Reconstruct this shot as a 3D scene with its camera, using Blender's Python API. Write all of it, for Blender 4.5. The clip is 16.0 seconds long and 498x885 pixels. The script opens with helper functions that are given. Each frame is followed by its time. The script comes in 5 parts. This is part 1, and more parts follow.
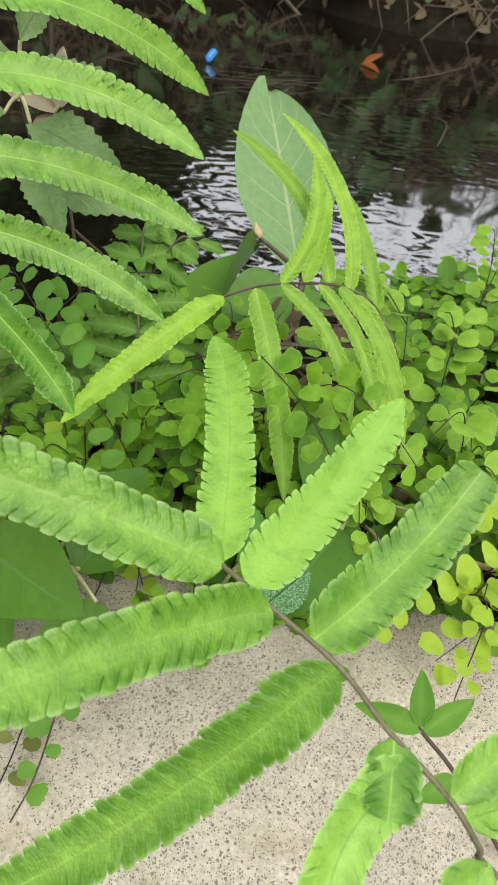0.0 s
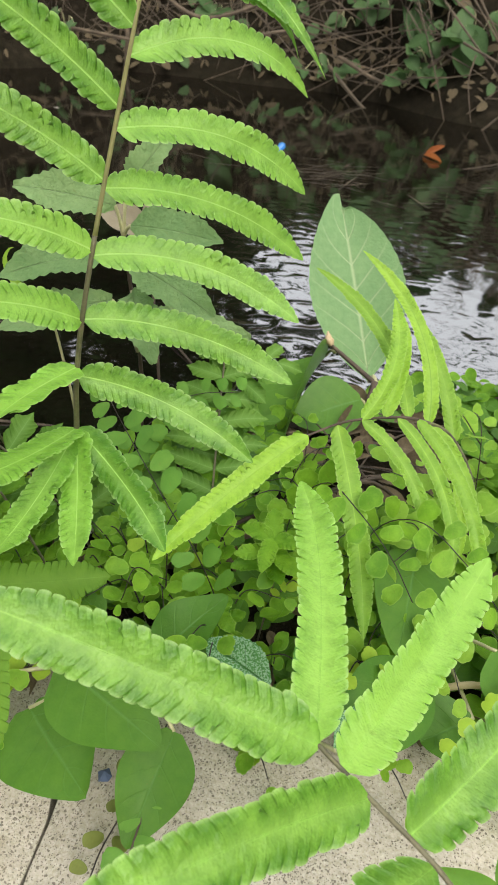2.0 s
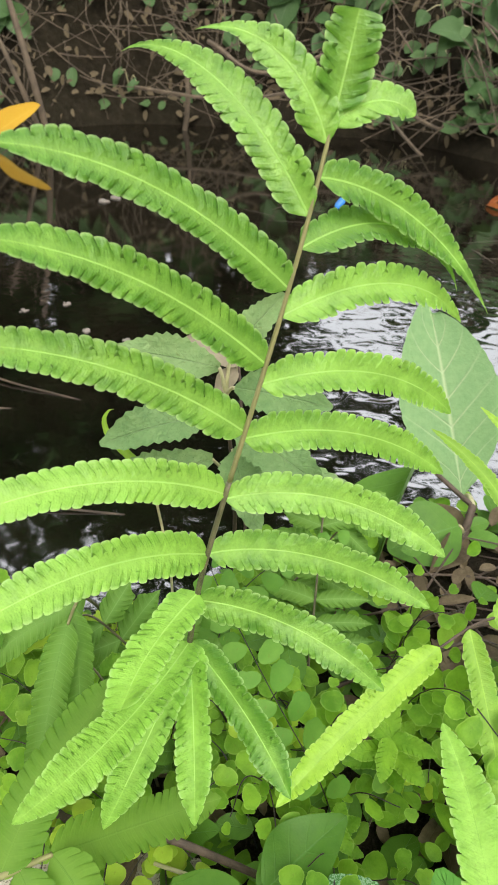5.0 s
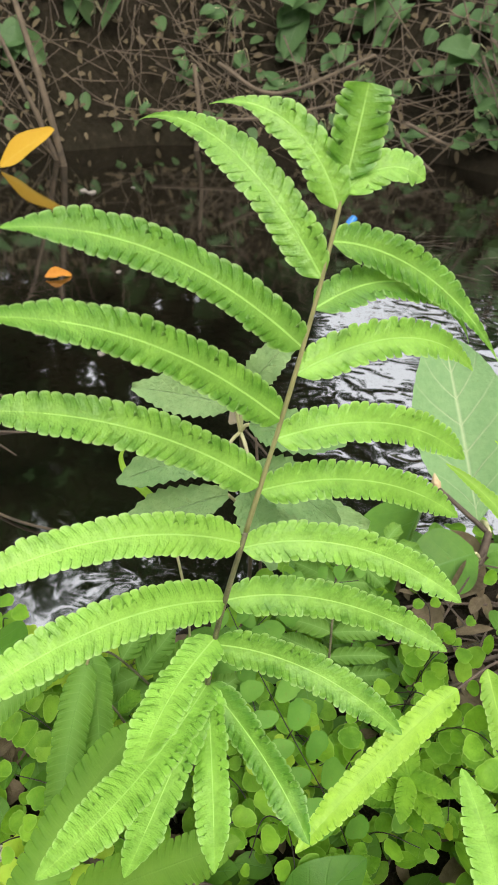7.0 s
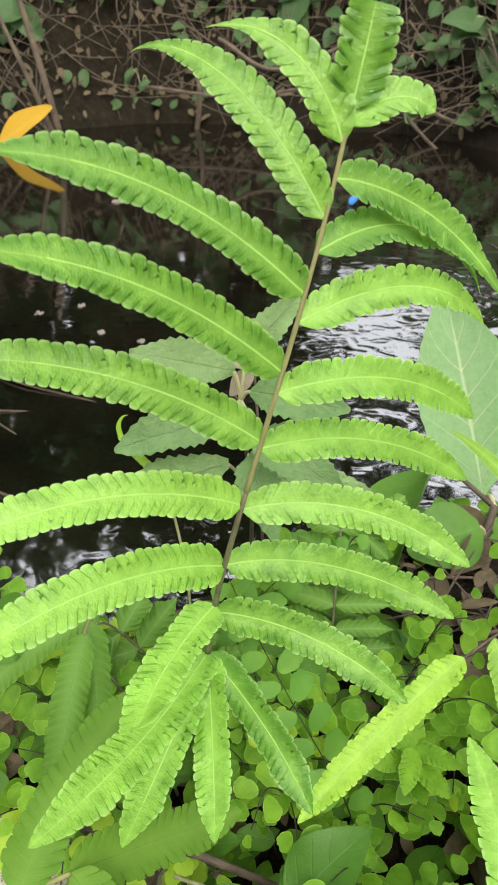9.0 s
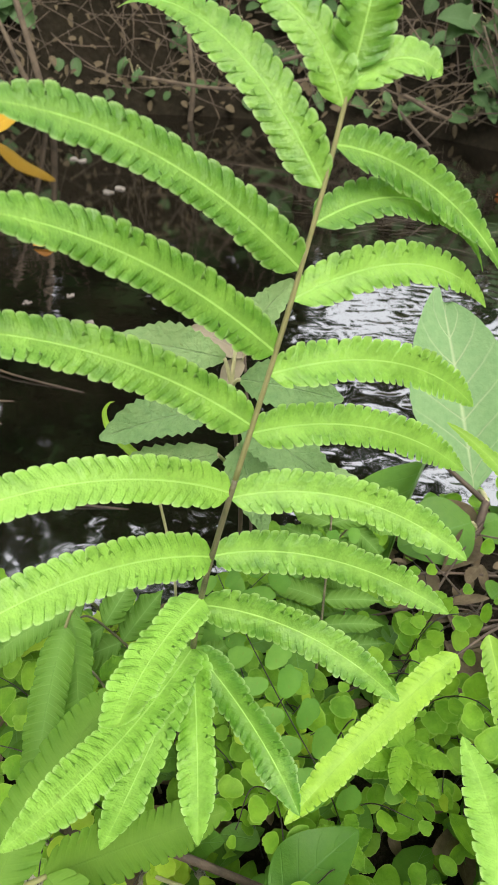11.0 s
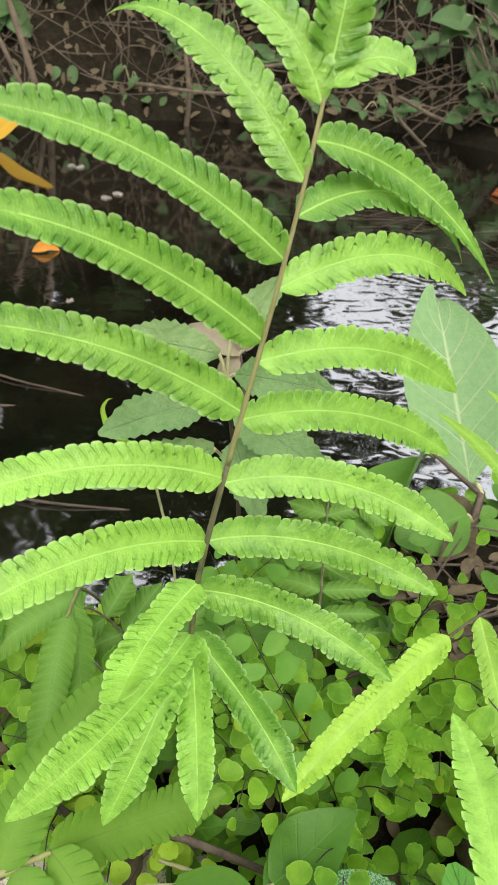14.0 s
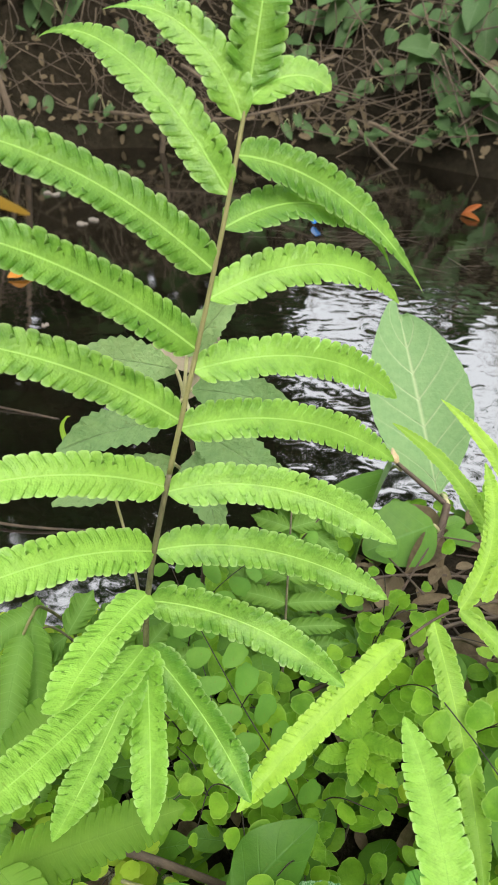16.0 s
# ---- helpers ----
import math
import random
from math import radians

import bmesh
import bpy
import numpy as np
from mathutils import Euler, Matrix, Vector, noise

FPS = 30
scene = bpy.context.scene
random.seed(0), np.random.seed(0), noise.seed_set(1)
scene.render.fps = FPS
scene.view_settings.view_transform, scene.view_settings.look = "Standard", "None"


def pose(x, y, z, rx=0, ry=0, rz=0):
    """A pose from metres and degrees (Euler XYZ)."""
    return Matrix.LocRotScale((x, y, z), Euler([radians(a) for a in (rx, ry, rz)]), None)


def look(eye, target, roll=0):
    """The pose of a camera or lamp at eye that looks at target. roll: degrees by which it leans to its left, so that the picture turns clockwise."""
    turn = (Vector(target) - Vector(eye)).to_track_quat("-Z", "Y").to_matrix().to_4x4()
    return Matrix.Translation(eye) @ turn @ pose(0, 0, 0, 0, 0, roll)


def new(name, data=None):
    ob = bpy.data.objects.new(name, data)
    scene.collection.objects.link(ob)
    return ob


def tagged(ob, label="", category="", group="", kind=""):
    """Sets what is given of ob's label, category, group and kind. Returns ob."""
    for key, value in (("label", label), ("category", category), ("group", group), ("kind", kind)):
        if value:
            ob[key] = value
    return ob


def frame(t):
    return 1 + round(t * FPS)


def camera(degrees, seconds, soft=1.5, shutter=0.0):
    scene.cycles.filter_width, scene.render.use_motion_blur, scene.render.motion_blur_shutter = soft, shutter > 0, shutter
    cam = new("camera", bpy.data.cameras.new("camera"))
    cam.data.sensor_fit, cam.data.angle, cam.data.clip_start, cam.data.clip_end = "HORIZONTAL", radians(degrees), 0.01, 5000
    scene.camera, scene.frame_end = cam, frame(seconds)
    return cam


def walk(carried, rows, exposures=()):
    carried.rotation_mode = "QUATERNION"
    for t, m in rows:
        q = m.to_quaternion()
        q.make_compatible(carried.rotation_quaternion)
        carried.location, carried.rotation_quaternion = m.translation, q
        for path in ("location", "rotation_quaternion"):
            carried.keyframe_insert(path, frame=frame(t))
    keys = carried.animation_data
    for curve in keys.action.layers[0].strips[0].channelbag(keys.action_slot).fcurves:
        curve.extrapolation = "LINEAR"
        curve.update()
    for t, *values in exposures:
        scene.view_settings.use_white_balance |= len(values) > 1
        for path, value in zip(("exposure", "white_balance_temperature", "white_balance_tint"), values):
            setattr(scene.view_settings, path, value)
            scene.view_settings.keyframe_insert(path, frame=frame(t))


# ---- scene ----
cam = camera(42.0, 16.0, soft=0.5)
cam.data.dof.use_dof = True
cam.data.dof.focus_distance = 0.29
cam.data.dof.aperture_fstop = cam.data.lens / 1.0
PATH = [
    (0, (0.389, 0.081, 0.314), (0.361, 1.582, -1.007), 6.8),
    (0.5, (0.41, 0.078, 0.309), (0.39, 1.566, -1.027), 6.5),
    (1, (0.396, 0.088, 0.322), (0.353, 1.605, -0.982), 7.2),
    (1.5, (0.38, 0.093, 0.336), (0.268, 1.648, -0.917), 6.5),
    (2, (0.37, 0.092, 0.347), (0.153, 1.691, -0.833), 4.5),
    (2.5, (0.355, 0.091, 0.361), (0.043, 1.72, -0.755), 2.4),
    (3, (0.347, 0.108, 0.369), (0.03, 1.734, -0.752), 2.3),
    (3.5, (0.331, 0.138, 0.388), (-0.002, 1.753, -0.743), 1.9),
    (4, (0.321, 0.152, 0.396), (-0.037, 1.765, -0.73), 1.8),
    (6.5, (0.319, 0.147, 0.404), (-0.091, 1.777, -0.679), 1.0),
    (7, (0.318, 0.154, 0.412), (-0.108, 1.786, -0.664), 0.4),
    (7.5, (0.318, 0.155, 0.407), (-0.106, 1.775, -0.687), 0.2),
    (8, (0.32, 0.154, 0.405), (-0.107, 1.767, -0.698), -0.0),
    (8.5, (0.318, 0.155, 0.403), (-0.113, 1.762, -0.707), -0.1),
    (10.8, (0.318, 0.166, 0.385), (-0.066, 1.768, -0.748), 1.5),
    (11, (0.316, 0.164, 0.39), (-0.075, 1.768, -0.738), 1.5),
    (11.5, (0.321, 0.16, 0.392), (-0.087, 1.773, -0.718), 0.6),
    (12, (0.324, 0.158, 0.39), (-0.084, 1.772, -0.719), 0.4),
    (12.5, (0.322, 0.158, 0.389), (-0.069, 1.767, -0.733), 0.8),
    (13, (0.321, 0.159, 0.388), (-0.07, 1.766, -0.735), 0.7),
    (13.5, (0.324, 0.157, 0.388), (-0.062, 1.764, -0.738), 0.7),
    (14, (0.322, 0.155, 0.39), (-0.076, 1.764, -0.729), 0.5),
    (14.5, (0.324, 0.154, 0.392), (-0.093, 1.773, -0.705), 0.1),
    (15, (0.329, 0.157, 0.392), (-0.088, 1.781, -0.699), -0.5),
    (15.5, (0.334, 0.156, 0.388), (-0.061, 1.785, -0.702), -0.6),
    (16, (0.338, 0.153, 0.388), (-0.022, 1.808, -0.675), -0.0),
]
walk(cam, [(t, look(e, g, r)) for t, e, g, r in PATH], exposures=[(0, 0.64), (1.5, 0.64), (3, 0.97), (16, 1.0)])

# ---------------------------------------------------------------- sky and sun
world = bpy.data.worlds.new("overcast_sky")
scene.world = world
world.use_nodes = True
wn = world.node_tree
sky = wn.nodes.new("ShaderNodeTexSky")
sky.sky_type = 'NISHITA'
sky.sun_disc = False
sky.sun_elevation = radians(46)
sky.sun_rotation = radians(150)
sky.air_density = 0.6
sky.dust_density = 10.0
sky.ozone_density = 0.6
wn.nodes["Background"].inputs["Strength"].default_value = 0.112
# thin even cloud over the whole sky
veil = wn.nodes.new("ShaderNodeMix")
veil.data_type = 'RGBA'
veil.inputs[0].default_value = 0.5
veil.inputs[7].default_value = (16.0, 16.1, 15.9, 1.0)
wn.links.new(sky.outputs["Color"], veil.inputs[6])
wn.links.new(veil.outputs[2], wn.nodes["Background"].inputs["Color"])

sun = new("sun", bpy.data.lights.new("sun", 'SUN'))
sun.data.energy = 1.15
sun.data.angle = radians(36)
sun.data.color = (1.0, 0.985, 0.96)
sun.matrix_world = look((math.sin(radians(150)) * 3, math.cos(radians(150)) * 3, 3 * math.tan(radians(46))), (0, 0, 0))


# ---------------------------------------------------------------- materials
class Mat:
    """A node material with a few shortcuts."""

    def __init__(self, name):
        self.m = bpy.data.materials.new(name)
        self.m.use_nodes = True
        self.t = self.m.node_tree
        self.p = self.t.nodes["Principled BSDF"]
        self.out = self.t.nodes["Material Output"]

    def n(self, kind, **kw):
        node = self.t.nodes.new("ShaderNode" + kind)
        for k, v in kw.items():
            node.inputs[k.replace("_", " ")].default_value = v
        return node

    def link(self, a, b):
        self.t.links.new(a, b)

    def math(self, op, a, b=None, c=None, clamp=False):
        node = self.t.nodes.new("ShaderNodeMath")
        node.operation = op
        node.use_clamp = clamp
        for i, v in enumerate((a, b, c)):
            if v is None:
                continue
            if isinstance(v, (int, float)):
                node.inputs[i].default_value = v
            else:
                self.link(v, node.inputs[i])
        return node.outputs[0]

    def ramp(self, fac, stops):
        node = self.t.nodes.new("ShaderNodeValToRGB")
        el = node.color_ramp.elements
        while len(el) < len(stops):
            el.new(0.5)
        for e, (pos, col) in zip(el, stops):
            e.position = pos
            e.color = (*col, 1) if len(col) == 3 else col
        self.link(fac, node.inputs[0])
        return node.outputs[0]

    def mix(self, fac, a, b, mode='MIX'):
        node = self.t.nodes.new("ShaderNodeMix")
        node.data_type = 'RGBA'
        node.blend_type = mode
        for sock, v in ((node.inputs[0], fac), (node.inputs[6], a), (node.inputs[7], b)):
            if isinstance(v, (int, float)):
                sock.default_value = v
            elif isinstance(v, tuple):
                sock.default_value = (*v, 1)
            else:
                self.link(v, sock)
        return node.outputs[2]

    def noise(self, scale, detail=4, rough=0.55, space="Object", distortion=0.0):
        co = self.t.nodes.new("ShaderNodeTexCoord")
        node = self.n("TexNoise", Scale=scale, Detail=detail, Roughness=rough, Distortion=distortion)
        self.link(co.outputs[space], node.inputs["Vector"])
        return node.outputs[0]

    def bump(self, height, strength, distance):
        node = self.n("Bump", Strength=strength, Distance=distance)
        self.link(height, node.inputs["Height"])
        self.link(node.outputs[0], self.p.inputs["Normal"])
        return node.outputs[0]

    def set(self, **kw):
        for k, v in kw.items():
            key = k.replace("_", " ")
            if hasattr(v, "is_linked"):
                self.link(v, self.p.inputs[key])
            else:
                self.p.inputs[key].default_value = (*v, 1) if isinstance(v, tuple) else v
        return self


def leaf_material(name, low, high, vein, through_col, trans=0.35, rough=0.45, lobes=True, vein_amount=0.6, relief=0.4,
                  side_veins=8.0, slant=1.6, grain=900.0, spots=None, rim=None, gloss=0.22, band=0.0, ribs=0.4, blister=0.0, keel=-0.8, contrast=1.4, crease=0.0):
    """A leaf: two greens in patches, a paler midrib and side veins, light that shines through."""
    a = Mat(name)
    uv = a.t.nodes.new("ShaderNodeUVMap")
    uv.uv_map = "UVMap"
    sep = a.t.nodes.new("ShaderNodeSeparateXYZ")
    a.link(uv.outputs[0], sep.inputs[0])
    u, v = sep.outputs[0], sep.outputs[1]
    av = a.math('ABSOLUTE', v)
    info = a.t.nodes.new("ShaderNodeObjectInfo")
    patch = a.noise(150.0, 4)
    fine = a.noise(grain, 2)
    tone = a.math('ADD', a.math('MULTIPLY', patch, 0.75), a.math('MULTIPLY', info.outputs["Random"], 0.35))
    tone = a.math('ADD', tone, a.math('MULTIPLY', a.math('SUBTRACT', fine, 0.5), 0.25), clamp=True)
    col = a.mix(a.math('ADD', a.math('MULTIPLY', a.math('SUBTRACT', tone, 0.55), contrast), 0.434, clamp=True), low, high)
    mid = a.math('SUBTRACT', 1.0, a.math('MULTIPLY', av, 1.0 / 0.055), clamp=True)
    if lobes:
        ph = a.math('FRACT', u)
        side = a.math('SUBTRACT', 1.0, a.math('MULTIPLY', a.math('ABSOLUTE', a.math('SUBTRACT', ph, 0.5)), 9.0), clamp=True)
        small = a.math('SUBTRACT', 1.0, a.math('MULTIPLY', a.math('ABSOLUTE', a.math('SUBTRACT', a.math('FRACT', a.math('ADD', a.math('MULTIPLY', u, 4.0), a.math('MULTIPLY', av, 2.0))), 0.5)), 4.0), clamp=True)
    else:
        ph = a.math('FRACT', a.math('SUBTRACT', a.math('MULTIPLY', u, side_veins), a.math('MULTIPLY', av, slant)))
        side = a.math('SUBTRACT', 1.0, a.math('MULTIPLY', a.math('ABSOLUTE', a.math('SUBTRACT', ph, 0.5)), 16.0), clamp=True)
        side = a.math('MULTIPLY', side, a.math('SUBTRACT', 1.15, av, clamp=True))
        small = a.math('MULTIPLY', fine, 0.5)
    if band:
        pale = a.math('SUBTRACT', 1.0, a.math('MULTIPLY', av, 1.0 / 0.62), clamp=True)
        col = a.mix(a.math('MULTIPLY', pale, band), col, vein)
    net = a.math('ADD', a.math('MULTIPLY', mid, 1.0), a.math('MULTIPLY', side, ribs), clamp=True)
    col = a.mix(a.math('MULTIPLY', net, vein_amount), col, vein)
    if spots:
        sp = a.math('MULTIPLY', a.math('SUBTRACT', a.noise(spots[1], 1.5, 0.5), spots[2]), 11.0, clamp=True)
        sp = a.math('MULTIPLY', sp, a.math('SUBTRACT', 1.0, net, clamp=True))
        col = a.mix(a.math('MULTIPLY', sp, 0.65), col, spots[0])
    if rim:
        edge = a.math('MULTIPLY', a.math('SUBTRACT', av, 0.86, clamp=True), 6.0, clamp=True)
        col = a.mix(a.math('MULTIPLY', edge, 0.5), col, rim)
    wear = a.math('GREATER_THAN', a.noise(260.0, 1), 0.77)
    col = a.mix(a.math('MULTIPLY', wear, 0.22), col, (0.16, 0.17, 0.03))
    a.set(Base_Color=col, Roughness=rough)
    a.p.inputs["Specular IOR Level"].default_value = gloss
    h = a.math('ADD', a.math('MULTIPLY', mid, keel), a.math('ADD', a.math('MULTIPLY', side, -1.2 * ribs), a.math('ADD', a.math('MULTIPLY', small, 0.05), a.math('ADD', a.math('MULTIPLY', fine, 0.25), a.math('MULTIPLY', a.noise(330.0, 2), blister)))))
    if crease:
        sink = a.math('MULTIPLY', a.math('SUBTRACT', a.math('MULTIPLY', a.math('ABSOLUTE', a.math('SUBTRACT', a.math('FRACT', u), 0.5)), 2.0), 0.72, clamp=True), 3.5)
        h = a.math('SUBTRACT', h, a.math('MULTIPLY', a.math('MULTIPLY', sink, crease), a.math('MULTIPLY', a.math('SUBTRACT', av, 0.3, clamp=True), 1.4)))
    nrm = a.bump(h, relief, 0.0012)
    tr = a.t.nodes.new("ShaderNodeBsdfTranslucent")
    a.link(a.mix(0.5, col, through_col), tr.inputs[0])
    a.link(nrm, tr.inputs[1])
    mx = a.t.nodes.new("ShaderNodeMixShader")
    mx.inputs[0].default_value = trans
    a.link(a.p.outputs[0], mx.inputs[1])
    a.link(tr.outputs[0], mx.inputs[2])
    a.link(mx.outputs[0], a.out.inputs[0])
    return a.m


M_FERN = leaf_material("fern_green", (0.075, 0.22, 0.015), (0.282, 0.545, 0.076), (0.455, 0.74, 0.155), (0.39, 0.76, 0.06), 0.43, 0.45, relief=0.40, band=0.32, vein_amount=0.5, rim=(0.60, 0.80, 0.34), keel=0.0, gloss=0.6, ribs=0.10, blister=1.8, contrast=2.9, crease=0.8)
# darkened green: the shade of the tall fern is put into this colour
M_LOW_SHADE = leaf_material("low_fern_shaded", (0.075, 0.185, 0.018), (0.155, 0.30, 0.037), (0.24, 0.40, 0.085), (0.28, 0.48, 0.04), 0.38, 0.6, relief=0.2, band=0.35, vein_amount=0.4, ribs=0.18)
M_YOUNG = leaf_material("young_fern_green", (0.17, 0.36, 0.02), (0.35, 0.595, 0.05), (0.40, 0.62, 0.12), (0.42, 0.66, 0.04), 0.42, 0.5, relief=0.4, band=0.35, vein_amount=0.4, rim=(0.50, 0.66, 0.20), keel=0.0, gloss=0.5, ribs=0.12, blister=1.2, contrast=2.8, crease=1.2)
# fern green for undergrowth fronds, dulled so that the colour carries their shade
M_FERN_SHADE = leaf_material("shaded_fern_green", (0.085, 0.20, 0.022), (0.15, 0.29, 0.04), (0.24, 0.43, 0.12), (0.2, 0.45, 0.05), 0.32, 0.6, relief=0.2, band=0.4)
M_HAIR = leaf_material("maidenhair_green", (0.085, 0.225, 0.010), (0.21, 0.41, 0.028), (0.26, 0.44, 0.08), (0.31, 0.54, 0.04), 0.38, 0.5, lobes=False,
                       vein_amount=0.08, ribs=0.0, relief=0.3, blister=0.6, rim=(0.40, 0.56, 0.12), contrast=2.2)
M_HAIR_Y = leaf_material("maidenhair_yellow", (0.25, 0.43, 0.03), (0.42, 0.62, 0.06), (0.35, 0.5, 0.08), (0.5, 0.6, 0.05), 0.4, 0.5, lobes=False,
                         vein_amount=0.08, ribs=0.0, relief=0.25, blister=0.4, rim=(0.45, 0.5, 0.12))
M_HAIR_L = leaf_material("maidenhair_light", (0.15, 0.315, 0.022), (0.30, 0.52, 0.06), (0.32, 0.5, 0.1), (0.38, 0.58, 0.05), 0.4, 0.5, lobes=False,
                         vein_amount=0.08, ribs=0.0, relief=0.3, blister=0.6, rim=(0.45, 0.6, 0.16), contrast=2.0)
M_BRONZE = leaf_material("bronzed_leaf", (0.10, 0.12, 0.03), (0.20, 0.24, 0.055), (0.24, 0.26, 0.08), (0.24, 0.28, 0.05), 0.3, 0.6, lobes=False, vein_amount=0.1, ribs=0.0, relief=0.2)
# duller copy of the maidenhair green, with shade put into its colour
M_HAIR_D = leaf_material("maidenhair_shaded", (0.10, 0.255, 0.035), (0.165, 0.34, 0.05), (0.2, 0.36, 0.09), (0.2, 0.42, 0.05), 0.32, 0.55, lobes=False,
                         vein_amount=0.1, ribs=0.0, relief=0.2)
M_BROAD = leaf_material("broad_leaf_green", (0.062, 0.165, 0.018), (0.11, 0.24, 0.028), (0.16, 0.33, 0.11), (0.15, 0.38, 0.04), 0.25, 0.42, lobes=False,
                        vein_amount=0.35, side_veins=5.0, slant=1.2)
M_BIG = leaf_material("large_leaf_green", (0.155, 0.30, 0.125), (0.25, 0.42, 0.18), (0.55, 0.66, 0.38), (0.22, 0.44, 0.12), 0.42, 0.5, lobes=False,
                      vein_amount=0.85, side_veins=7.0, slant=1.5, relief=0.7, ribs=0.85, contrast=2.2, blister=0.8)
M_CRINKLE = leaf_material("wrinkled_leaf_green", (0.16, 0.29, 0.11), (0.31, 0.45, 0.19), (0.37, 0.48, 0.26), (0.24, 0.40, 0.12), 0.35, 0.75, lobes=False,
                          vein_amount=0.3, side_veins=8.0, relief=0.8, ribs=0.3, grain=520.0, blister=2.0)
M_SPOT = leaf_material("speckled_leaf", (0.05, 0.17, 0.045), (0.08, 0.24, 0.06), (0.06, 0.18, 0.045), (0.16, 0.36, 0.06), 0.25, 0.5, lobes=False,
                       vein_amount=0.6, side_veins=7.0, relief=0.8, spots=((0.36, 0.54, 0.36), 1250.0, 0.46))
M_TOOTH = leaf_material("toothed_leaf_green", (0.11, 0.32, 0.05), (0.17, 0.42, 0.07), (0.11, 0.3, 0.05), (0.16, 0.4, 0.05), 0.28, 0.5, lobes=False,
                        vein_amount=0.4, side_veins=8.0, relief=0.8)
M_BANK = leaf_material("bank_leaf_green", (0.042, 0.098, 0.03), (0.105, 0.175, 0.068), (0.16, 0.23, 0.12), (0.12, 0.25, 0.05), 0.25, 0.55, lobes=False,
                       vein_amount=0.3, side_veins=5.0)
# greens taken below real foliage: the self-shadow of deep woods is in the colour
M_WOODS_SHADE = leaf_material("woods_green_shaded", (0.012, 0.030, 0.009), (0.026, 0.056, 0.016), (0.035, 0.07, 0.02), (0.03, 0.07, 0.012), 0.15, 0.8, lobes=False, gloss=0.05,
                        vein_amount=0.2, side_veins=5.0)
M_DRY = leaf_material("dry_leaf", (0.06, 0.044, 0.025), (0.24, 0.19, 0.12), (0.22, 0.18, 0.11), (0.3, 0.24, 0.12), 0.2, 0.75, lobes=False, vein_amount=0.4,
                      side_veins=6.0)
M_WITHER = leaf_material("withered_leaf", (0.25, 0.22, 0.15), (0.38, 0.34, 0.24), (0.4, 0.35, 0.3), (0.36, 0.3, 0.24), 0.3, 0.8, lobes=False, vein_amount=0.3, side_veins=6.0, ribs=0.2)
M_LITTER = leaf_material("bank_dead_leaf", (0.06, 0.048, 0.027), (0.17, 0.135, 0.08), (0.26, 0.21, 0.13), (0.1, 0.07, 0.03), 0.15, 0.8, lobes=False, vein_amount=0.3,
                         side_veins=6.0)
M_YELLOW = leaf_material("yellowed_leaf", (0.50, 0.30, 0.03), (0.62, 0.42, 0.05), (0.62, 0.48, 0.12), (0.6, 0.35, 0.03), 0.25, 0.5, lobes=False,
                         vein_amount=0.4, side_veins=7.0)
M_AMBER = leaf_material("amber_leaf", (0.42, 0.17, 0.02), (0.60, 0.30, 0.04), (0.6, 0.4, 0.1), (0.6, 0.3, 0.02), 0.25, 0.5, lobes=False, vein_amount=0.4, side_veins=7.0)
M_ORANGE = leaf_material("orange_dead_leaf", (0.20, 0.06, 0.018), (0.34, 0.12, 0.03), (0.45, 0.2, 0.07), (0.4, 0.15, 0.03), 0.2, 0.6, lobes=False,
                         vein_amount=0.4, side_veins=6.0)


def stem_material(name, low, high, rough=0.55, scale=120.0):
    a = Mat(name)
    f = a.noise(scale, 5, 0.6)
    g = a.noise(scale * 8, 2)
    a.set(Base_Color=a.ramp(f, [(0.3, low), (0.72, high)]), Roughness=rough)
    a.bump(a.math('ADD', f, a.math('MULTIPLY', g, 0.6)), 0.5, 0.0015)
    return a.m


M_RACHIS = stem_material("fern_stalk_brown", (0.075, 0.07, 0.04), (0.18, 0.165, 0.09), 0.5, 160.0)
M_RACHIS_G = stem_material("fern_stalk_green", (0.34, 0.33, 0.17), (0.52, 0.50, 0.29), 0.5, 160.0)
M_STALK = leaf_material("stalk_pale", (0.29, 0.285, 0.125), (0.49, 0.47, 0.24), (0.36, 0.33, 0.17), (0.5, 0.52, 0.22), 0.4, 0.5, lobes=False, relief=0.2, vein_amount=0.1)
M_MIDRIB = leaf_material("midrib_pale", (0.36, 0.63, 0.15), (0.44, 0.70, 0.19), (0.42, 0.68, 0.19), (0.7, 0.92, 0.25), 0.5, 0.6, lobes=False, relief=0.1)
M_WIRE = stem_material("maidenhair_wire", (0.012, 0.008, 0.006), (0.03, 0.018, 0.012), 0.3, 200.0)
M_TWIG = stem_material("twig_brown", (0.04, 0.028, 0.02), (0.11, 0.08, 0.055), 0.7, 90.0)
M_ROOT = stem_material("bank_root", (0.04, 0.030, 0.019), (0.14, 0.107, 0.068), 0.8, 14.0)
M_BUD = stem_material("bud_tan", (0.42, 0.30, 0.16), (0.6, 0.48, 0.3), 0.6, 150.0)
M_DRIFT = stem_material("wet_straw", (0.03, 0.021, 0.012), (0.085, 0.064, 0.036), 0.6, 30.0)
M_STRAW = stem_material("straw", (0.36, 0.29, 0.16), (0.55, 0.47, 0.3), 0.7, 90.0)


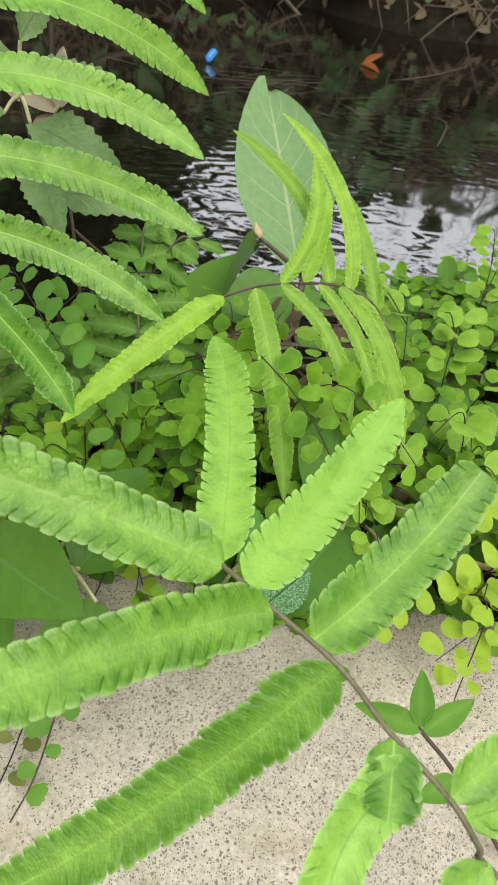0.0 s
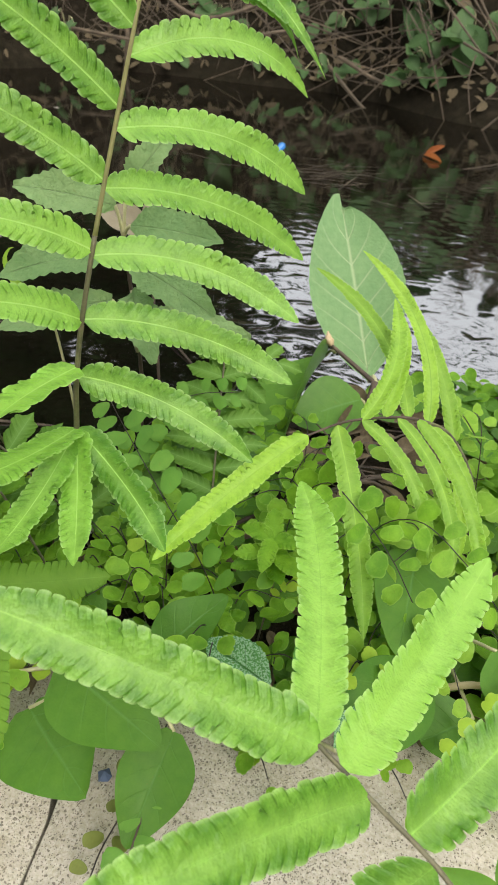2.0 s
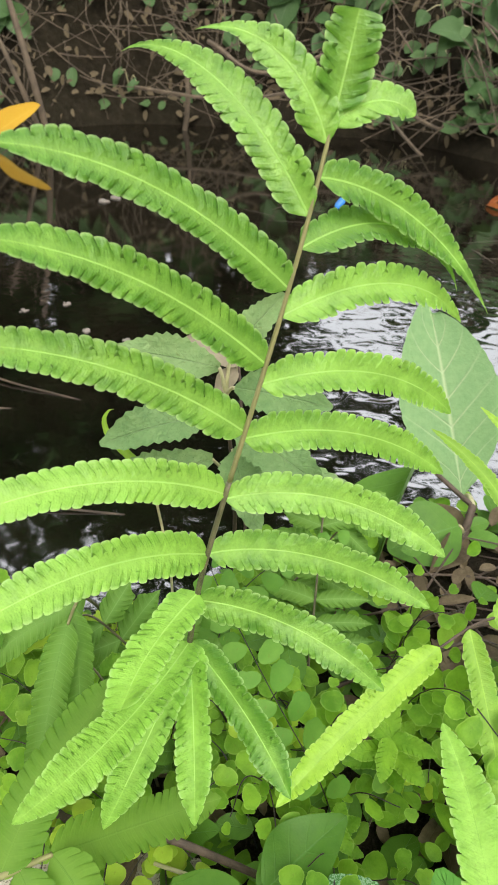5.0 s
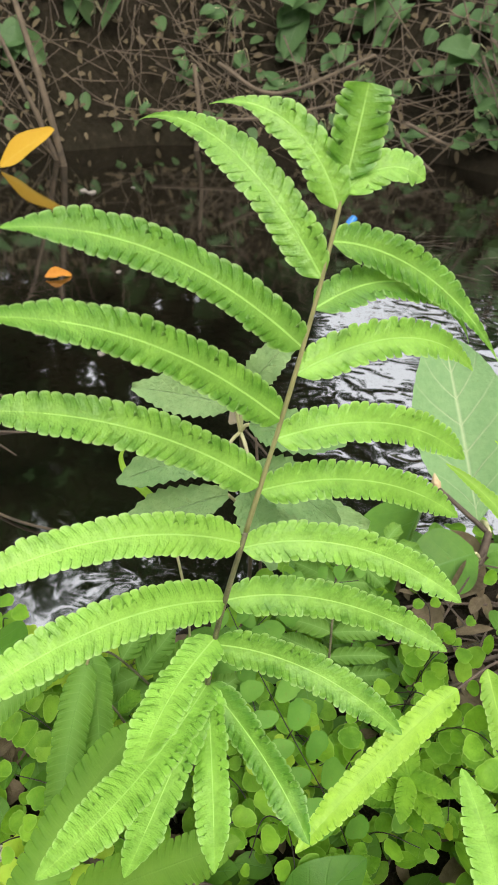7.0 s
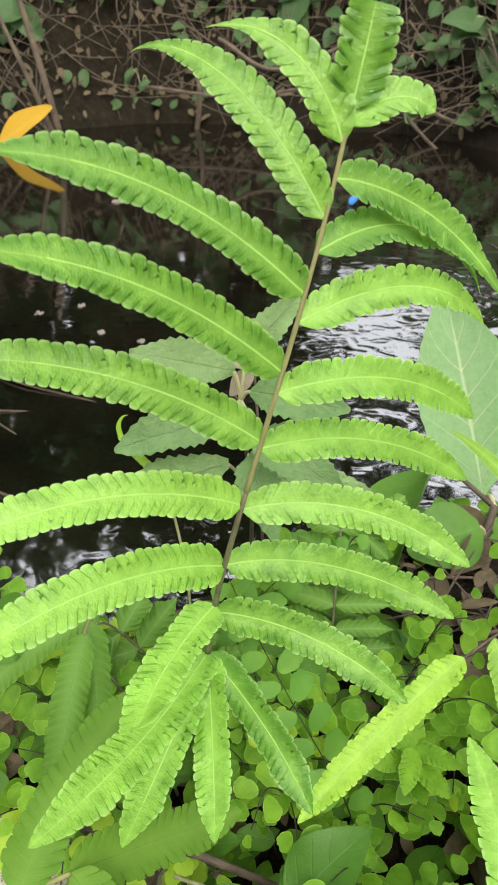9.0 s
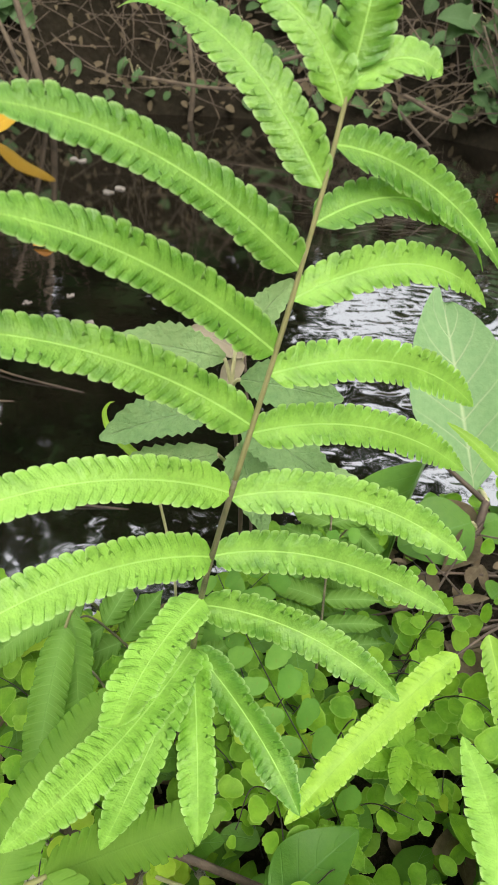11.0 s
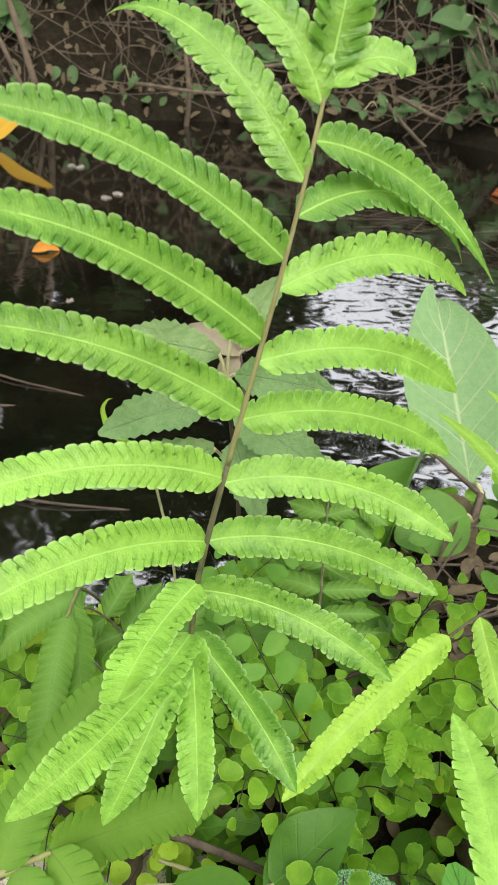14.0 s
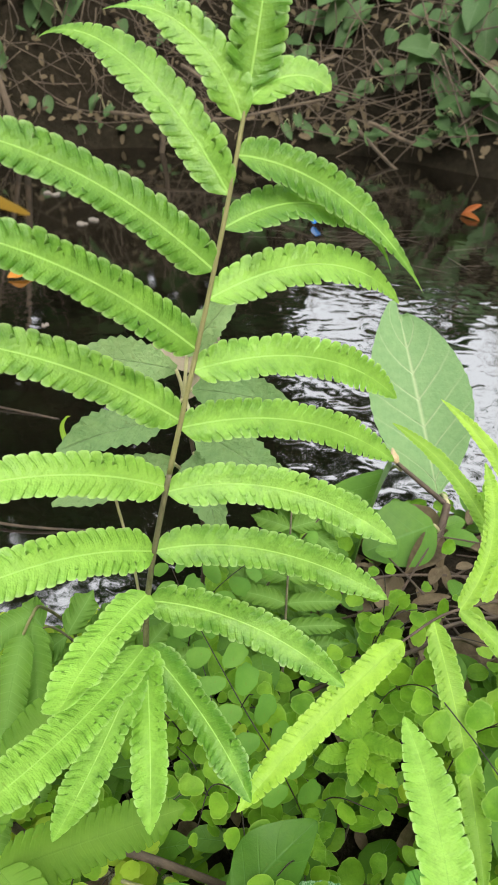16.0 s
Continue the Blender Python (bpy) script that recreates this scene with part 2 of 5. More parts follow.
def soil_material():
    a = Mat("dark_damp_soil")
    big = a.noise(3.0, 6, 0.6)
    mid = a.noise(28.0, 6, 0.65)
    fine = a.noise(220.0, 3)
    base = a.ramp(mid, [(0.3, (0.008, 0.006, 0.004)), (0.55, (0.021, 0.0155, 0.0105)), (0.8, (0.048, 0.036, 0.025))])
    col = a.mix(a.math('MULTIPLY', big, 0.5), base, (0.03, 0.03, 0.015))
    a.set(Base_Color=col, Roughness=0.95, Specular_IOR_Level=0.1)
    a.bump(a.math('ADD', mid, a.math('MULTIPLY', fine, 0.4)), 1.0, 0.03)
    return a.m


def concrete_material():
    a = Mat("pitted_pale_concrete")
    co = a.t.nodes.new("ShaderNodeTexCoord")
    big = a.noise(9.0, 5, 0.6)
    mid = a.noise(70.0, 5, 0.65)
    fine = a.noise(650.0, 3, 0.6)
    base = a.ramp(mid, [(0.25, (0.34, 0.315, 0.25)), (0.5, (0.50, 0.47, 0.385)), (0.8, (0.63, 0.60, 0.50))])
    grit = a.ramp(a.noise(420.0, 2, 0.6), [(0.36, (0.36, 0.30, 0.20)), (0.47, (0.58, 0.53, 0.42)), (0.56, (0.62, 0.53, 0.46)), (0.68, (0.78, 0.75, 0.66))])
    base = a.mix(0.42, base, grit)
    col = a.mix(a.math('MULTIPLY', a.math('SUBTRACT', fine, 0.35, clamp=True), 0.9), base, (0.22, 0.195, 0.155))
    pit = None
    for scale, size in ((430.0, 0.25), (260.0, 0.19), (900.0, 0.31)):
        vor = a.n("TexVoronoi", Scale=scale, Randomness=1.0)
        a.link(co.outputs["Object"], vor.inputs["Vector"])
        gate = a.math('GREATER_THAN', a.math('ADD', a.noise(scale * 0.37, 1), a.math('MULTIPLY', a.math('SUBTRACT', big, 0.5), 0.8)), 0.46)
        p = a.math('MULTIPLY', a.math('LESS_THAN', vor.outputs["Distance"], size), gate)
        pit = p if pit is None else a.math('MAXIMUM', pit, p)
    col = a.mix(a.math('MULTIPLY', pit, 0.75), col, (0.075, 0.058, 0.045))
    moss = a.math('MULTIPLY', a.math('SUBTRACT', a.noise(16.0, 4, 0.7), 0.52, clamp=True), 5.0, clamp=True)
    col = a.mix(a.math('MULTIPLY', moss, 0.55), col, (0.22, 0.19, 0.095))
    damp = a.math('MULTIPLY', a.math('SUBTRACT', big, 0.47, clamp=True), 4.0, clamp=True)
    col = a.mix(a.math('MULTIPLY', damp, 0.5), col, (0.27, 0.25, 0.20))
    a.set(Base_Color=col, Roughness=0.85)
    a.bump(a.math('ADD', a.math('MULTIPLY', mid, 0.8), a.math('SUBTRACT', a.math('MULTIPLY', fine, 0.5), a.math('MULTIPLY', pit, 0.9))), 0.7, 0.002)
    return a.m


def water_material():
    a = Mat("dark_stream_water")
    co = a.t.nodes.new("ShaderNodeTexCoord")
    mp = a.n("Mapping")
    mp.inputs["Scale"].default_value = (0.8, 1.0, 1.0)
    mp.inputs["Rotation"].default_value = (0, 0, radians(-14))
    a.link(co.outputs["Object"], mp.inputs["Vector"])

    def nz(scale, detail, dist):
        node = a.n("TexNoise", Scale=scale, Detail=detail, Roughness=0.5, Distortion=dist)
        a.link(mp.outputs[0], node.inputs["Vector"])
        return node.outputs[0]
    big, mid, fine = nz(1.6, 1, 0.4), nz(24.0, 0.0, 0.8), nz(38.0, 1, 1.0)
    calm = a.math('MULTIPLY', a.math('SUBTRACT', nz(1.1, 1, 0.0), 0.30, clamp=True), 2.6, clamp=True)
    h = a.math('ADD', a.math('MULTIPLY', big, 0.5), a.math('MULTIPLY', a.math('ADD', mid, a.math('MULTIPLY', fine, 0.08)), calm))
    sx = a.t.nodes.new("ShaderNodeSeparateXYZ")
    a.link(co.outputs["Object"], sx.inputs[0])
    riffle = a.math('ADD', a.math('MULTIPLY', a.math('MULTIPLY', a.math('SUBTRACT', sx.outputs[0], -0.10), 2.2, clamp=True), 0.95), 0.05)
    near = a.math('ADD', a.math('MULTIPLY', a.math('MULTIPLY', a.math('SUBTRACT', 2.05, sx.outputs[1]), 1.4, clamp=True), 0.96), 0.04)
    h = a.math('MULTIPLY', a.math('MULTIPLY', h, riffle), near)
    silt = a.ramp(a.noise(5.0, 5, 0.6), [(0.3, (0.003, 0.0026, 0.0017)), (0.75, (0.011, 0.009, 0.0055))])
    a.set(Base_Color=silt, Roughness=0.045)
    a.p.inputs["IOR"].default_value = 2.7
    a.p.inputs["Specular IOR Level"].default_value = 0.9
    a.p.inputs["Specular Tint"].default_value = (0.97, 0.98, 1.0, 1)
    a.bump(h, 0.60, 0.02)
    return a.m


def plain(name, col, rough=0.5, scale=300.0, spread=0.25):
    a = Mat(name)
    f = a.noise(scale, 3)
    a.set(Base_Color=a.mix(f, tuple(c * (1 - spread) for c in col), tuple(min(1, c * (1 + spread)) for c in col)), Roughness=rough)
    a.bump(f, 0.2, 0.001)
    return a.m


M_SOIL, M_CONCRETE, M_WATER = soil_material(), concrete_material(), water_material()
M_BLUE = plain("blue_plastic", (0.015, 0.15, 0.42), 0.35, 60.0)
M_FOAM = plain("pale_foam", (0.17, 0.155, 0.13), 0.8, 60.0)
M_BLUECHIP = plain("blue_grey_chip", (0.10, 0.14, 0.24), 0.8)
M_WHITE = plain("pale_torn_wrapper", (0.62, 0.63, 0.66), 0.5)


# ---------------------------------------------------------------- mesh helpers
def mesh_of(name, verts, faces, mat, uvs=None, smooth=True):
    me = bpy.data.meshes.new(name)
    me.from_pydata([tuple(v) for v in verts], [], faces)
    if uvs is not None:
        lay = me.uv_layers.new(name="UVMap")
        idx = np.zeros(len(me.loops), dtype=np.int32)
        me.loops.foreach_get("vertex_index", idx)
        lay.data.foreach_set("uv", np.asarray(uvs, dtype=np.float32)[idx].ravel())
    me.polygons.foreach_set("use_smooth", [smooth] * len(me.polygons))
    me.materials.append(mat)
    me.update()
    return me


def part(name, me, parent, label="", m=None):
    ob = new(name, me)
    ob.parent = parent
    if m is not None:
        ob.matrix_local = m
    return tagged(ob, label) if label else ob


def thing(name, at, label, category, group="", kind=""):
    ob = new(name)
    ob.empty_display_size = 0.02
    ob.location = at
    return tagged(ob, label, category, group, kind)


def unit(v):
    v = np.asarray(v, dtype=float)
    return v / max(np.linalg.norm(v), 1e-9)


def heading(az, el):
    """The way that points az degrees round from +y towards +x and el degrees up."""
    a, e = radians(az), radians(el)
    return np.array([math.sin(a) * math.cos(e), math.cos(a) * math.cos(e), math.sin(e)])


def arc(base, az, el, length, daz, dele, n, late=1.0):
    """A bowed line: it starts along (az, el) and turns by (daz, dele) degrees on its way, the more towards its end the larger late is."""
    pts, dirs = [np.asarray(base, float)], [heading(az, el)]
    for i in range(n):
        u, w = ((i + 0.5) / n) ** late, ((i + 1) / n) ** late
        pts.append(pts[-1] + length / n * heading(az + daz * u, el + dele * u))
        dirs.append(heading(az + daz * w, el + dele * w))
    return np.array(pts), np.array(dirs)


def smooth_line(pts, n):
    """A Catmull-Rom line through a few control points."""
    p = np.asarray(pts, float)
    p = np.vstack([2 * p[0] - p[1], p, 2 * p[-1] - p[-2]])
    out = []
    for k in range(n + 1):
        s = k / n * (len(p) - 3)
        i = min(int(s), len(p) - 4)
        t = s - i
        a, b, c, d = p[i:i + 4]
        out.append(0.5 * (2 * b + (c - a) * t + (2 * a - 5 * b + 4 * c - d) * t * t + (3 * b - a - 3 * c + d) * t ** 3))
    return np.array(out)


def tube_data(pts, radii, sides=7):
    pts = np.asarray(pts)
    n = len(pts)
    radii = np.interp(np.linspace(0, 1, n), np.linspace(0, 1, len(radii)), radii)
    tang = np.gradient(pts, axis=0)
    verts, faces = [], []
    ref = np.array([0.31, 0.2, 0.93])
    for i in range(n):
        t = unit(tang[i])
        a = unit(np.cross(t, ref))
        b = np.cross(t, a)
        for k in range(sides):
            w = 2 * math.pi * k / sides
            verts.append(pts[i] + radii[i] * (math.cos(w) * a + math.sin(w) * b))
    for i in range(n - 1):
        for k in range(sides):
            k2 = (k + 1) % sides
            faces.append((i * sides + k, i * sides + k2, (i + 1) * sides + k2, (i + 1) * sides + k))
    verts += [pts[0], pts[-1]]
    for k in range(sides):
        k2 = (k + 1) % sides
        faces.append((len(verts) - 2, k2, k))
        faces.append((len(verts) - 1, (n - 1) * sides + k, (n - 1) * sides + k2))
    return verts, faces


def tube(name, pts, radii, mat, sides=7):
    v, f = tube_data(pts, radii, sides)
    return mesh_of(name, v, f, mat)


ACROSS = (-1, -0.93, -0.78, -0.5, -0.22, 0.22, 0.5, 0.78, 0.93, 1.0)


def pinna_mesh(line, dirs, facing, width, pitch, mat, seed=0, depth=0.2, blunt=False, fold=0.10, tail=0.76, pucker=0.13, slim=0.72, bow=1.5):
    """The blade of one fern pinna along a bowed midrib: rounded teeth, puckered between them, the halves arched."""
    rnd = random.Random(seed)
    pts = np.asarray(line)
    length = float(np.sum(np.linalg.norm(np.diff(pts, axis=0), axis=1)))
    lobes = max(8, round(length / pitch))
    steps = np.array([0.0, 0.025, 0.08, 0.3, 0.7, 0.92, 0.975])
    verts, uvs, faces = [], [], []
    src = np.linspace(0, 1, len(pts))
    rows = [(i, s) for i in range(lobes) for s in steps] + [(lobes, 0.0)]
    jit = [rnd.uniform(0.92, 1.05) for _ in range(2 * lobes + 2)]
    bend = [rnd.uniform(-1, 1) for _ in range(2 * lobes + 2)]
    wav, wav2 = rnd.uniform(0, 6), rnd.uniform(0, 6)
    for i, s in rows:
        u = min(1.0, (i + s) / lobes)
        p = np.array([np.interp(u, src, pts[:, k]) for k in range(3)])
        d = unit([np.interp(u, src, dirs[:, k]) for k in range(3)])
        nrm = unit(np.asarray(facing) - np.dot(facing, d) * d)
        side = np.cross(nrm, d)
        rise = min(1.0, 0.70 + 0.30 * min(1.0, u / 0.08))
        root = min(1.0, (u + 0.004) / 0.02) ** 0.5
        if blunt:
            drop = (1 - 0.2 * max(0, (u - 0.7) / 0.3)) * (min(1.0, (1.004 - u) / 0.03)) ** 0.5
        else:
            drop = 1 - 0.12 * max(0.0, (u - 0.35) / 0.65)
            if u > tail:
                drop *= max(0.0, 1 - ((u - tail) / (1 - tail)) ** bow) ** slim
        half = 0.5 * width * rise * drop * root
        edge = abs(2 * s - 1) ** 14.0
        g = min(0.15, 0.0001 / max(half, 1e-5))
        for v in (*ACROSS[:5], -g, g, *ACROSS[-5:]):
            av = abs(v)
            j = min(2 * i + (v > 0), len(jit) - 1)
            cut = depth * edge * (max(0.0, av - 0.45) / 0.55) ** 1.2
            e = av * (1 - cut) * (1 + (jit[j] - 1) * av)
            fwd = pitch * (0.75 * av + 0.25 * av ** 3) * min(1, 2.5 * (1 - u)) * (half / (0.5 * width + 1e-9))
            z = half * fold * (1.7 * av - 0.3 * av ** 2 - 0.25 * av ** 5)
            z -= pucker * half * (max(0.0, av - 0.45) / 0.55) ** 1.8 * (abs(2 * s - 1) ** 10 + 0.25 * s)
            z += 0.06 * half * bend[j] * av ** 4
            z += 0.13 * half * math.sin(u * 8 + wav) * v + 0.07 * half * math.sin(u * 23 + wav2 + 2.0 * (v > 0)) * av ** 1.5
            verts.append(p + side * (math.copysign(e, v) * half) + d * fwd + nrm * z)
            uvs.append((i + s, v))
    c = len(ACROSS) + 2
    for r in range(len(rows) - 1):
        for k in range(c - 1):
            a = r * c + k
            faces.append((a, a + 1, a + c + 1, a + c))
    return mesh_of("pinna", verts, faces, mat, uvs)


def ribbon_mesh(name, pts, nrm, width, mat):
    """A thin raised rib that narrows towards its end."""
    pts, nrm = np.asarray(pts), np.asarray(nrm)
    tang = np.gradient(pts, axis=0)
    verts, uvs, faces = [], [], []
    for i in range(len(pts)):
        side = unit(np.cross(nrm[i], tang[i]))
        w = width * (1 - 0.4 * i / (len(pts) - 1)) / 2
        for s, h in ((-1, 0.0), (0, 0.25), (1, 0.0)):
            verts.append(pts[i] + side * s * w + nrm[i] * (0.00015 + h * w))
            uvs.append((i / len(pts), 0.3 * s))
    for i in range(len(pts) - 1):
        for k in range(2):
            a = i * 3 + k
            faces.append((a, a + 1, a + 4, a + 3))
    return mesh_of(name, verts, faces, mat, uvs)


def leaf_mesh(name, length, width, mat, shape="ovate", nu=14, teeth=0, tooth=0.06, droop=20.0, cup=0.15, wave=0.0, seed=0, lop=0.0):
    """One broad leaf along +x with its face up (+z): outline by shape, toothed or whole, drooping and cupped."""
    rnd = random.Random(seed)
    across = [-1, -0.66, -0.33, 0, 0.33, 0.66, 1]
    verts, uvs, faces = [], [], []
    if teeth:
        nu = max(nu, teeth * 3)
    x = z = 0.0
    w0 = rnd.uniform(0, 6)
    for i in range(nu + 1):
        u = i / nu
        if shape == "heart":
            w = 0.95 * (math.sin(math.pi * min(1, (u * 0.82 + 0.18)) ** 1.1)) ** 0.72 * (1 - u) ** 0.18
        elif shape == "ovate":
            w = math.sin(math.pi * (u * 0.96 + 0.02) ** 0.80) ** 0.85
        elif shape == "obovate":
            w = math.sin(math.pi * (u * 0.965 + 0.02) ** 1.15) ** 0.75
        elif shape == "blade":
            w = max(0.0, math.sin(math.pi * u ** 0.93)) ** 0.72
        elif shape == "pointed":
            w = math.sin(math.pi * (u * 0.975 + 0.02) ** 0.70) ** 0.9
        elif shape == "oval":
            w = math.sin(math.pi * (u * 0.95 + 0.025) ** 0.92) ** 0.5
        elif shape == "oblong":
            w = (1 - abs(2 * u - 1) ** 3.2) ** 0.6
        else:
            w = math.sin(math.pi * u ** 0.9) ** 1.3
        w = max(w, 0.012) * width / 2
        if teeth:
            w *= 1 - tooth * (1 - ((u * teeth) % 1.0))
        ang = -radians(droop) * u
        if i:
            x += length / nu * math.cos(ang)
            z += length / nu * math.sin(ang)
        for v in across:
            av = abs(v)
            back = -0.16 * length * av ** 1.6 * max(0, 1 - u * 4) if shape == "heart" else 0
            fwd = 0.05 * length * av * (0 < u < 1) * 0.5
            if lop and v > 0:
                fwd += lop * length * av * max(0.0, (u - 0.55) / 0.45) ** 2
            elif lop:
                fwd -= 0.4 * lop * length * av * max(0.0, (u - 0.7) / 0.3) ** 2
            h = w * cup * (av ** 1.5) * 1.4 + wave * width * av * math.sin(u * 11 + w0 + (v > 0) * 2) - 0.02 * w * (av < 0.1)
            verts.append((x + back + fwd - h * math.sin(ang) * 0.5, v * w, z + h))
            uvs.append((u, v))
    c = len(across)
    for r in range(nu):
        for k in range(c - 1):
            a = r * c + k
            faces.append((a, a + c, a + c + 1, a + 1))
    return mesh_of(name, verts, faces, mat, uvs)


def fan_mesh(size, mat, seed=0, sweep=200.0, notches=4):
    """A maidenhair leaflet along +x: narrow at its stalk, then a rounded blade, its outer edge in shallow rounded lobes, one side fuller than the other."""
    rnd = random.Random(seed * 7 + 3)
    rings, n = (0.4, 0.75, 0.92, 1.0), 44
    wide, off, skew = 0.50 * sweep / 115.0, rnd.uniform(0, 3), rnd.uniform(-0.22, 0.22)
    sag, roll, ripple = rnd.uniform(0.02, 0.12), rnd.uniform(-0.10, 0.10), rnd.uniform(0, 6)
    verts, uvs, faces = [(0.5 * size, 0, 0.05 * size)], [(0.5, 0)], []
    for q in rings:
        for k in range(n):
            a = 2 * math.pi * k / n
            ca, sa = math.cos(a), math.sin(a)
            outer = min(1.0, max(0.0, ca + 0.55) * 2.0)
            lobe = 1 - 0.19 * (1 - abs(math.cos(notches * a * 0.75 + off)) ** 0.4) * outer * q ** 4
            x = 0.5 + 0.5 * q * lobe * math.copysign(abs(ca) ** 0.8, ca)
            y = wide * q * lobe * math.copysign(abs(sa) ** 0.72, sa) * (0.58 + 0.42 * min(1.0, 1.6 * max(0.0, x)) ** 0.8) * (1 + 0.5 * skew * sa)
            y += skew * 0.5 * (x - 0.3)
            z = sag * math.sin(2.4 * x) + roll * y * 1.5 - 0.14 * y * y + 0.025 * math.sin(9 * y + ripple) * q
            verts.append((size * x, size * y, size * z))
            uvs.append((x, q if sa >= 0 else -q))
    for k in range(n):
        faces.append((0, 1 + k, 1 + (k + 1) % n))
    for r in range(len(rings) - 1):
        for k in range(n):
            a, b = 1 + r * n + k, 1 + r * n + (k + 1) % n
            faces.append((a, a + n, b + n, b))
    return mesh_of("leaflet", verts, faces, mat, uvs)


def frame_at(base, along, face):
    """A pose at base whose x axis runs along and whose z axis faces as near to face as can be."""
    x = unit(along)
    z = unit(np.asarray(face, float) - np.dot(face, x) * x)
    y = np.cross(z, x)
    m = Matrix(((x[0], y[0], z[0], base[0]), (x[1], y[1], z[1], base[1]), (x[2], y[2], z[2], base[2]), (0, 0, 0, 1)))
    return m


# ---------------------------------------------------------------- ground, water, concrete
WATER_Z = -0.185


def ease(a, b, x):
    t = min(1.0, max(0.0, (x - a) / (b - a)))
    return t * t * (3 - 2 * t)


def near_edge(x):
    return min(1.05, max(0.43, 0.70 + (0.38 if x > 0.35 else 0.85) * (x - 0.35))) + 0.03 * noise.noise((x * 4, 0.3, 2))


def far_edge(x):
    return 4.25 - 0.6 * ease(0.0, 0.9, x) - 0.6 * ease(-1.3, -2.0, x) + 0.10 * noise.noise((x * 1.7, 3.3, 0))


def ground_z(x, y):
    ne, fe = near_edge(x), far_edge(x)
    bumps = 0.012 * noise.noise((x * 14, y * 14, 1)) + 0.006 * noise.noise((x * 40, y * 40, 4))
    if y < ne:
        z = -0.035 + 0.035 * ease(0.27, 0.34, y) - 0.07 * ease(ne - 0.12, ne, y)
        if y < 0.3:
            z = -0.12 + 0.125 * ease(0.270, 0.318, y)
        return z + bumps * (y > 0.28)
    if y < (ne + fe) / 2:
        return -0.07 - 0.42 * ease(ne, ne + 0.30, y) + bumps
    rise = y - fe
    z = -0.49 + 0.42 * ease(-0.35, 0.05, rise) + 0.75 * ease(0.0, 0.75, rise) + 0.9 * ease(0.7, 4.0, rise)
    return z + bumps + 0.10 * noise.noise((x * 2.1, y * 2.1, 9)) * ease(0.0, 0.5, rise)


def spaced(breaks):
    out = []
    for a, b, n in breaks:
        out += [a + (b - a) * i / n for i in range(n)]
    return out + [breaks[-1][1]]


xs = spaced([(-60, -8, 10), (-8, -3, 10), (-3, -0.3, 34), (-0.3, 0.9, 62), (0.9, 3, 26), (3, 8, 10), (8, 60, 10)])
ys = spaced([(-60, -4, 8), (-4, 0.2, 6), (0.2, 1.2, 56), (1.2, 3.2, 10), (3.2, 5.2, 44), (5.2, 9, 12), (9, 80, 12)])
gv = [(x, y, ground_z(x, y)) for y in ys for x in xs]
gf = [(j * len(xs) + i, j * len(xs) + i + 1, (j + 1) * len(xs) + i + 1, (j + 1) * len(xs) + i) for j in range(len(ys) - 1) for i in range(len(xs) - 1)]
ground = tagged(new("ground", mesh_of("ground", gv, gf, M_SOIL)), "dark damp soil of the stream banks and bed", "ground", kind="structure")

wx = spaced([(-60, -4, 4), (-4, 4, 16), (4, 60, 4)])
wy = spaced([(0.45, 5.4, 12)])
wv = [(x, y, WATER_Z) for y in wy for x in wx]
wf = [(j * len(wx) + i, j * len(wx) + i + 1, (j + 1) * len(wx) + i + 1, (j + 1) * len(wx) + i) for j in range(len(wy) - 1) for i in range(len(wx) - 1)]
tagged(new("water", mesh_of("water", wv, wf, M_WATER)), "dark rippled stream water mirroring trees and sky", "water", kind="structure")


def slab_mesh(x0, x1, y0, seed):
    """A cast concrete slab whose far edge is worn and broken."""
    n, m = 140, 44
    verts, faces = [], []
    for i in range(n + 1):
        x = x0 + (x1 - x0) * i / n
        edge = 0.312 + 0.022 * noise.noise((x * 13, seed, 0)) + 0.008 * noise.noise((x * 70, seed, 3))
        end = min(i, n - i)
        for k in range(m + 1):
            q = k / m
            y = y0 + (edge - y0) * (1 - (1 - q) ** 3)
            xx = x + (0.008 * noise.noise((y * 34, 5, 7)) + 0.003 * noise.noise((y * 130, 5, 2)) + 0.0018 * noise.noise((y * 260, seed, 7)) if end == 0 else 0)
            if i == n:
                xx -= 0.003 * ease(0.226, 0.240, y) + 0.004 * noise.noise((y * 300, 1, 1)) * ease(0.226, 0.240, y)
            z = 0.0015 * noise.noise((x * 60, y * 60, seed)) - 0.012 * ease(0.985, 1.0, q) - (0.008 if end == 0 else 0)
            verts.append((xx, y, z))
    c = m + 1
    top = len(verts)
    verts += [(v[0], v[1], -0.11) for v in verts]
    for i in range(n):
        for k in range(m):
            a = i * c + k
            faces.append((a, a + c, a + c + 1, a + 1))
            faces.append((top + a, top + a + 1, top + a + c + 1, top + a + c))
    for i in range(n):
        a = i * c + m
        faces.append((a, a + c, top + a + c, top + a))
        a = i * c
        faces.append((a + c, a, top + a, top + a + c))
    for k in range(m):
        faces.append((k + 1, k, top + k, top + k + 1))
        a = n * c + k
        faces.append((a, a + 1, top + a + 1, top + a))
    return mesh_of("slab", verts, faces, M_CONCRETE, smooth=False)


pavement = thing("pavement", (0, 0, 0), "pale pitted concrete paving with a crack along its joint", "pavement", kind="structure")
part("slab", slab_mesh(-4.0, 0.2642, -2.5, 3), pavement)
part("slab", slab_mesh(0.2658, 4.5, -2.5, 8), pavement)


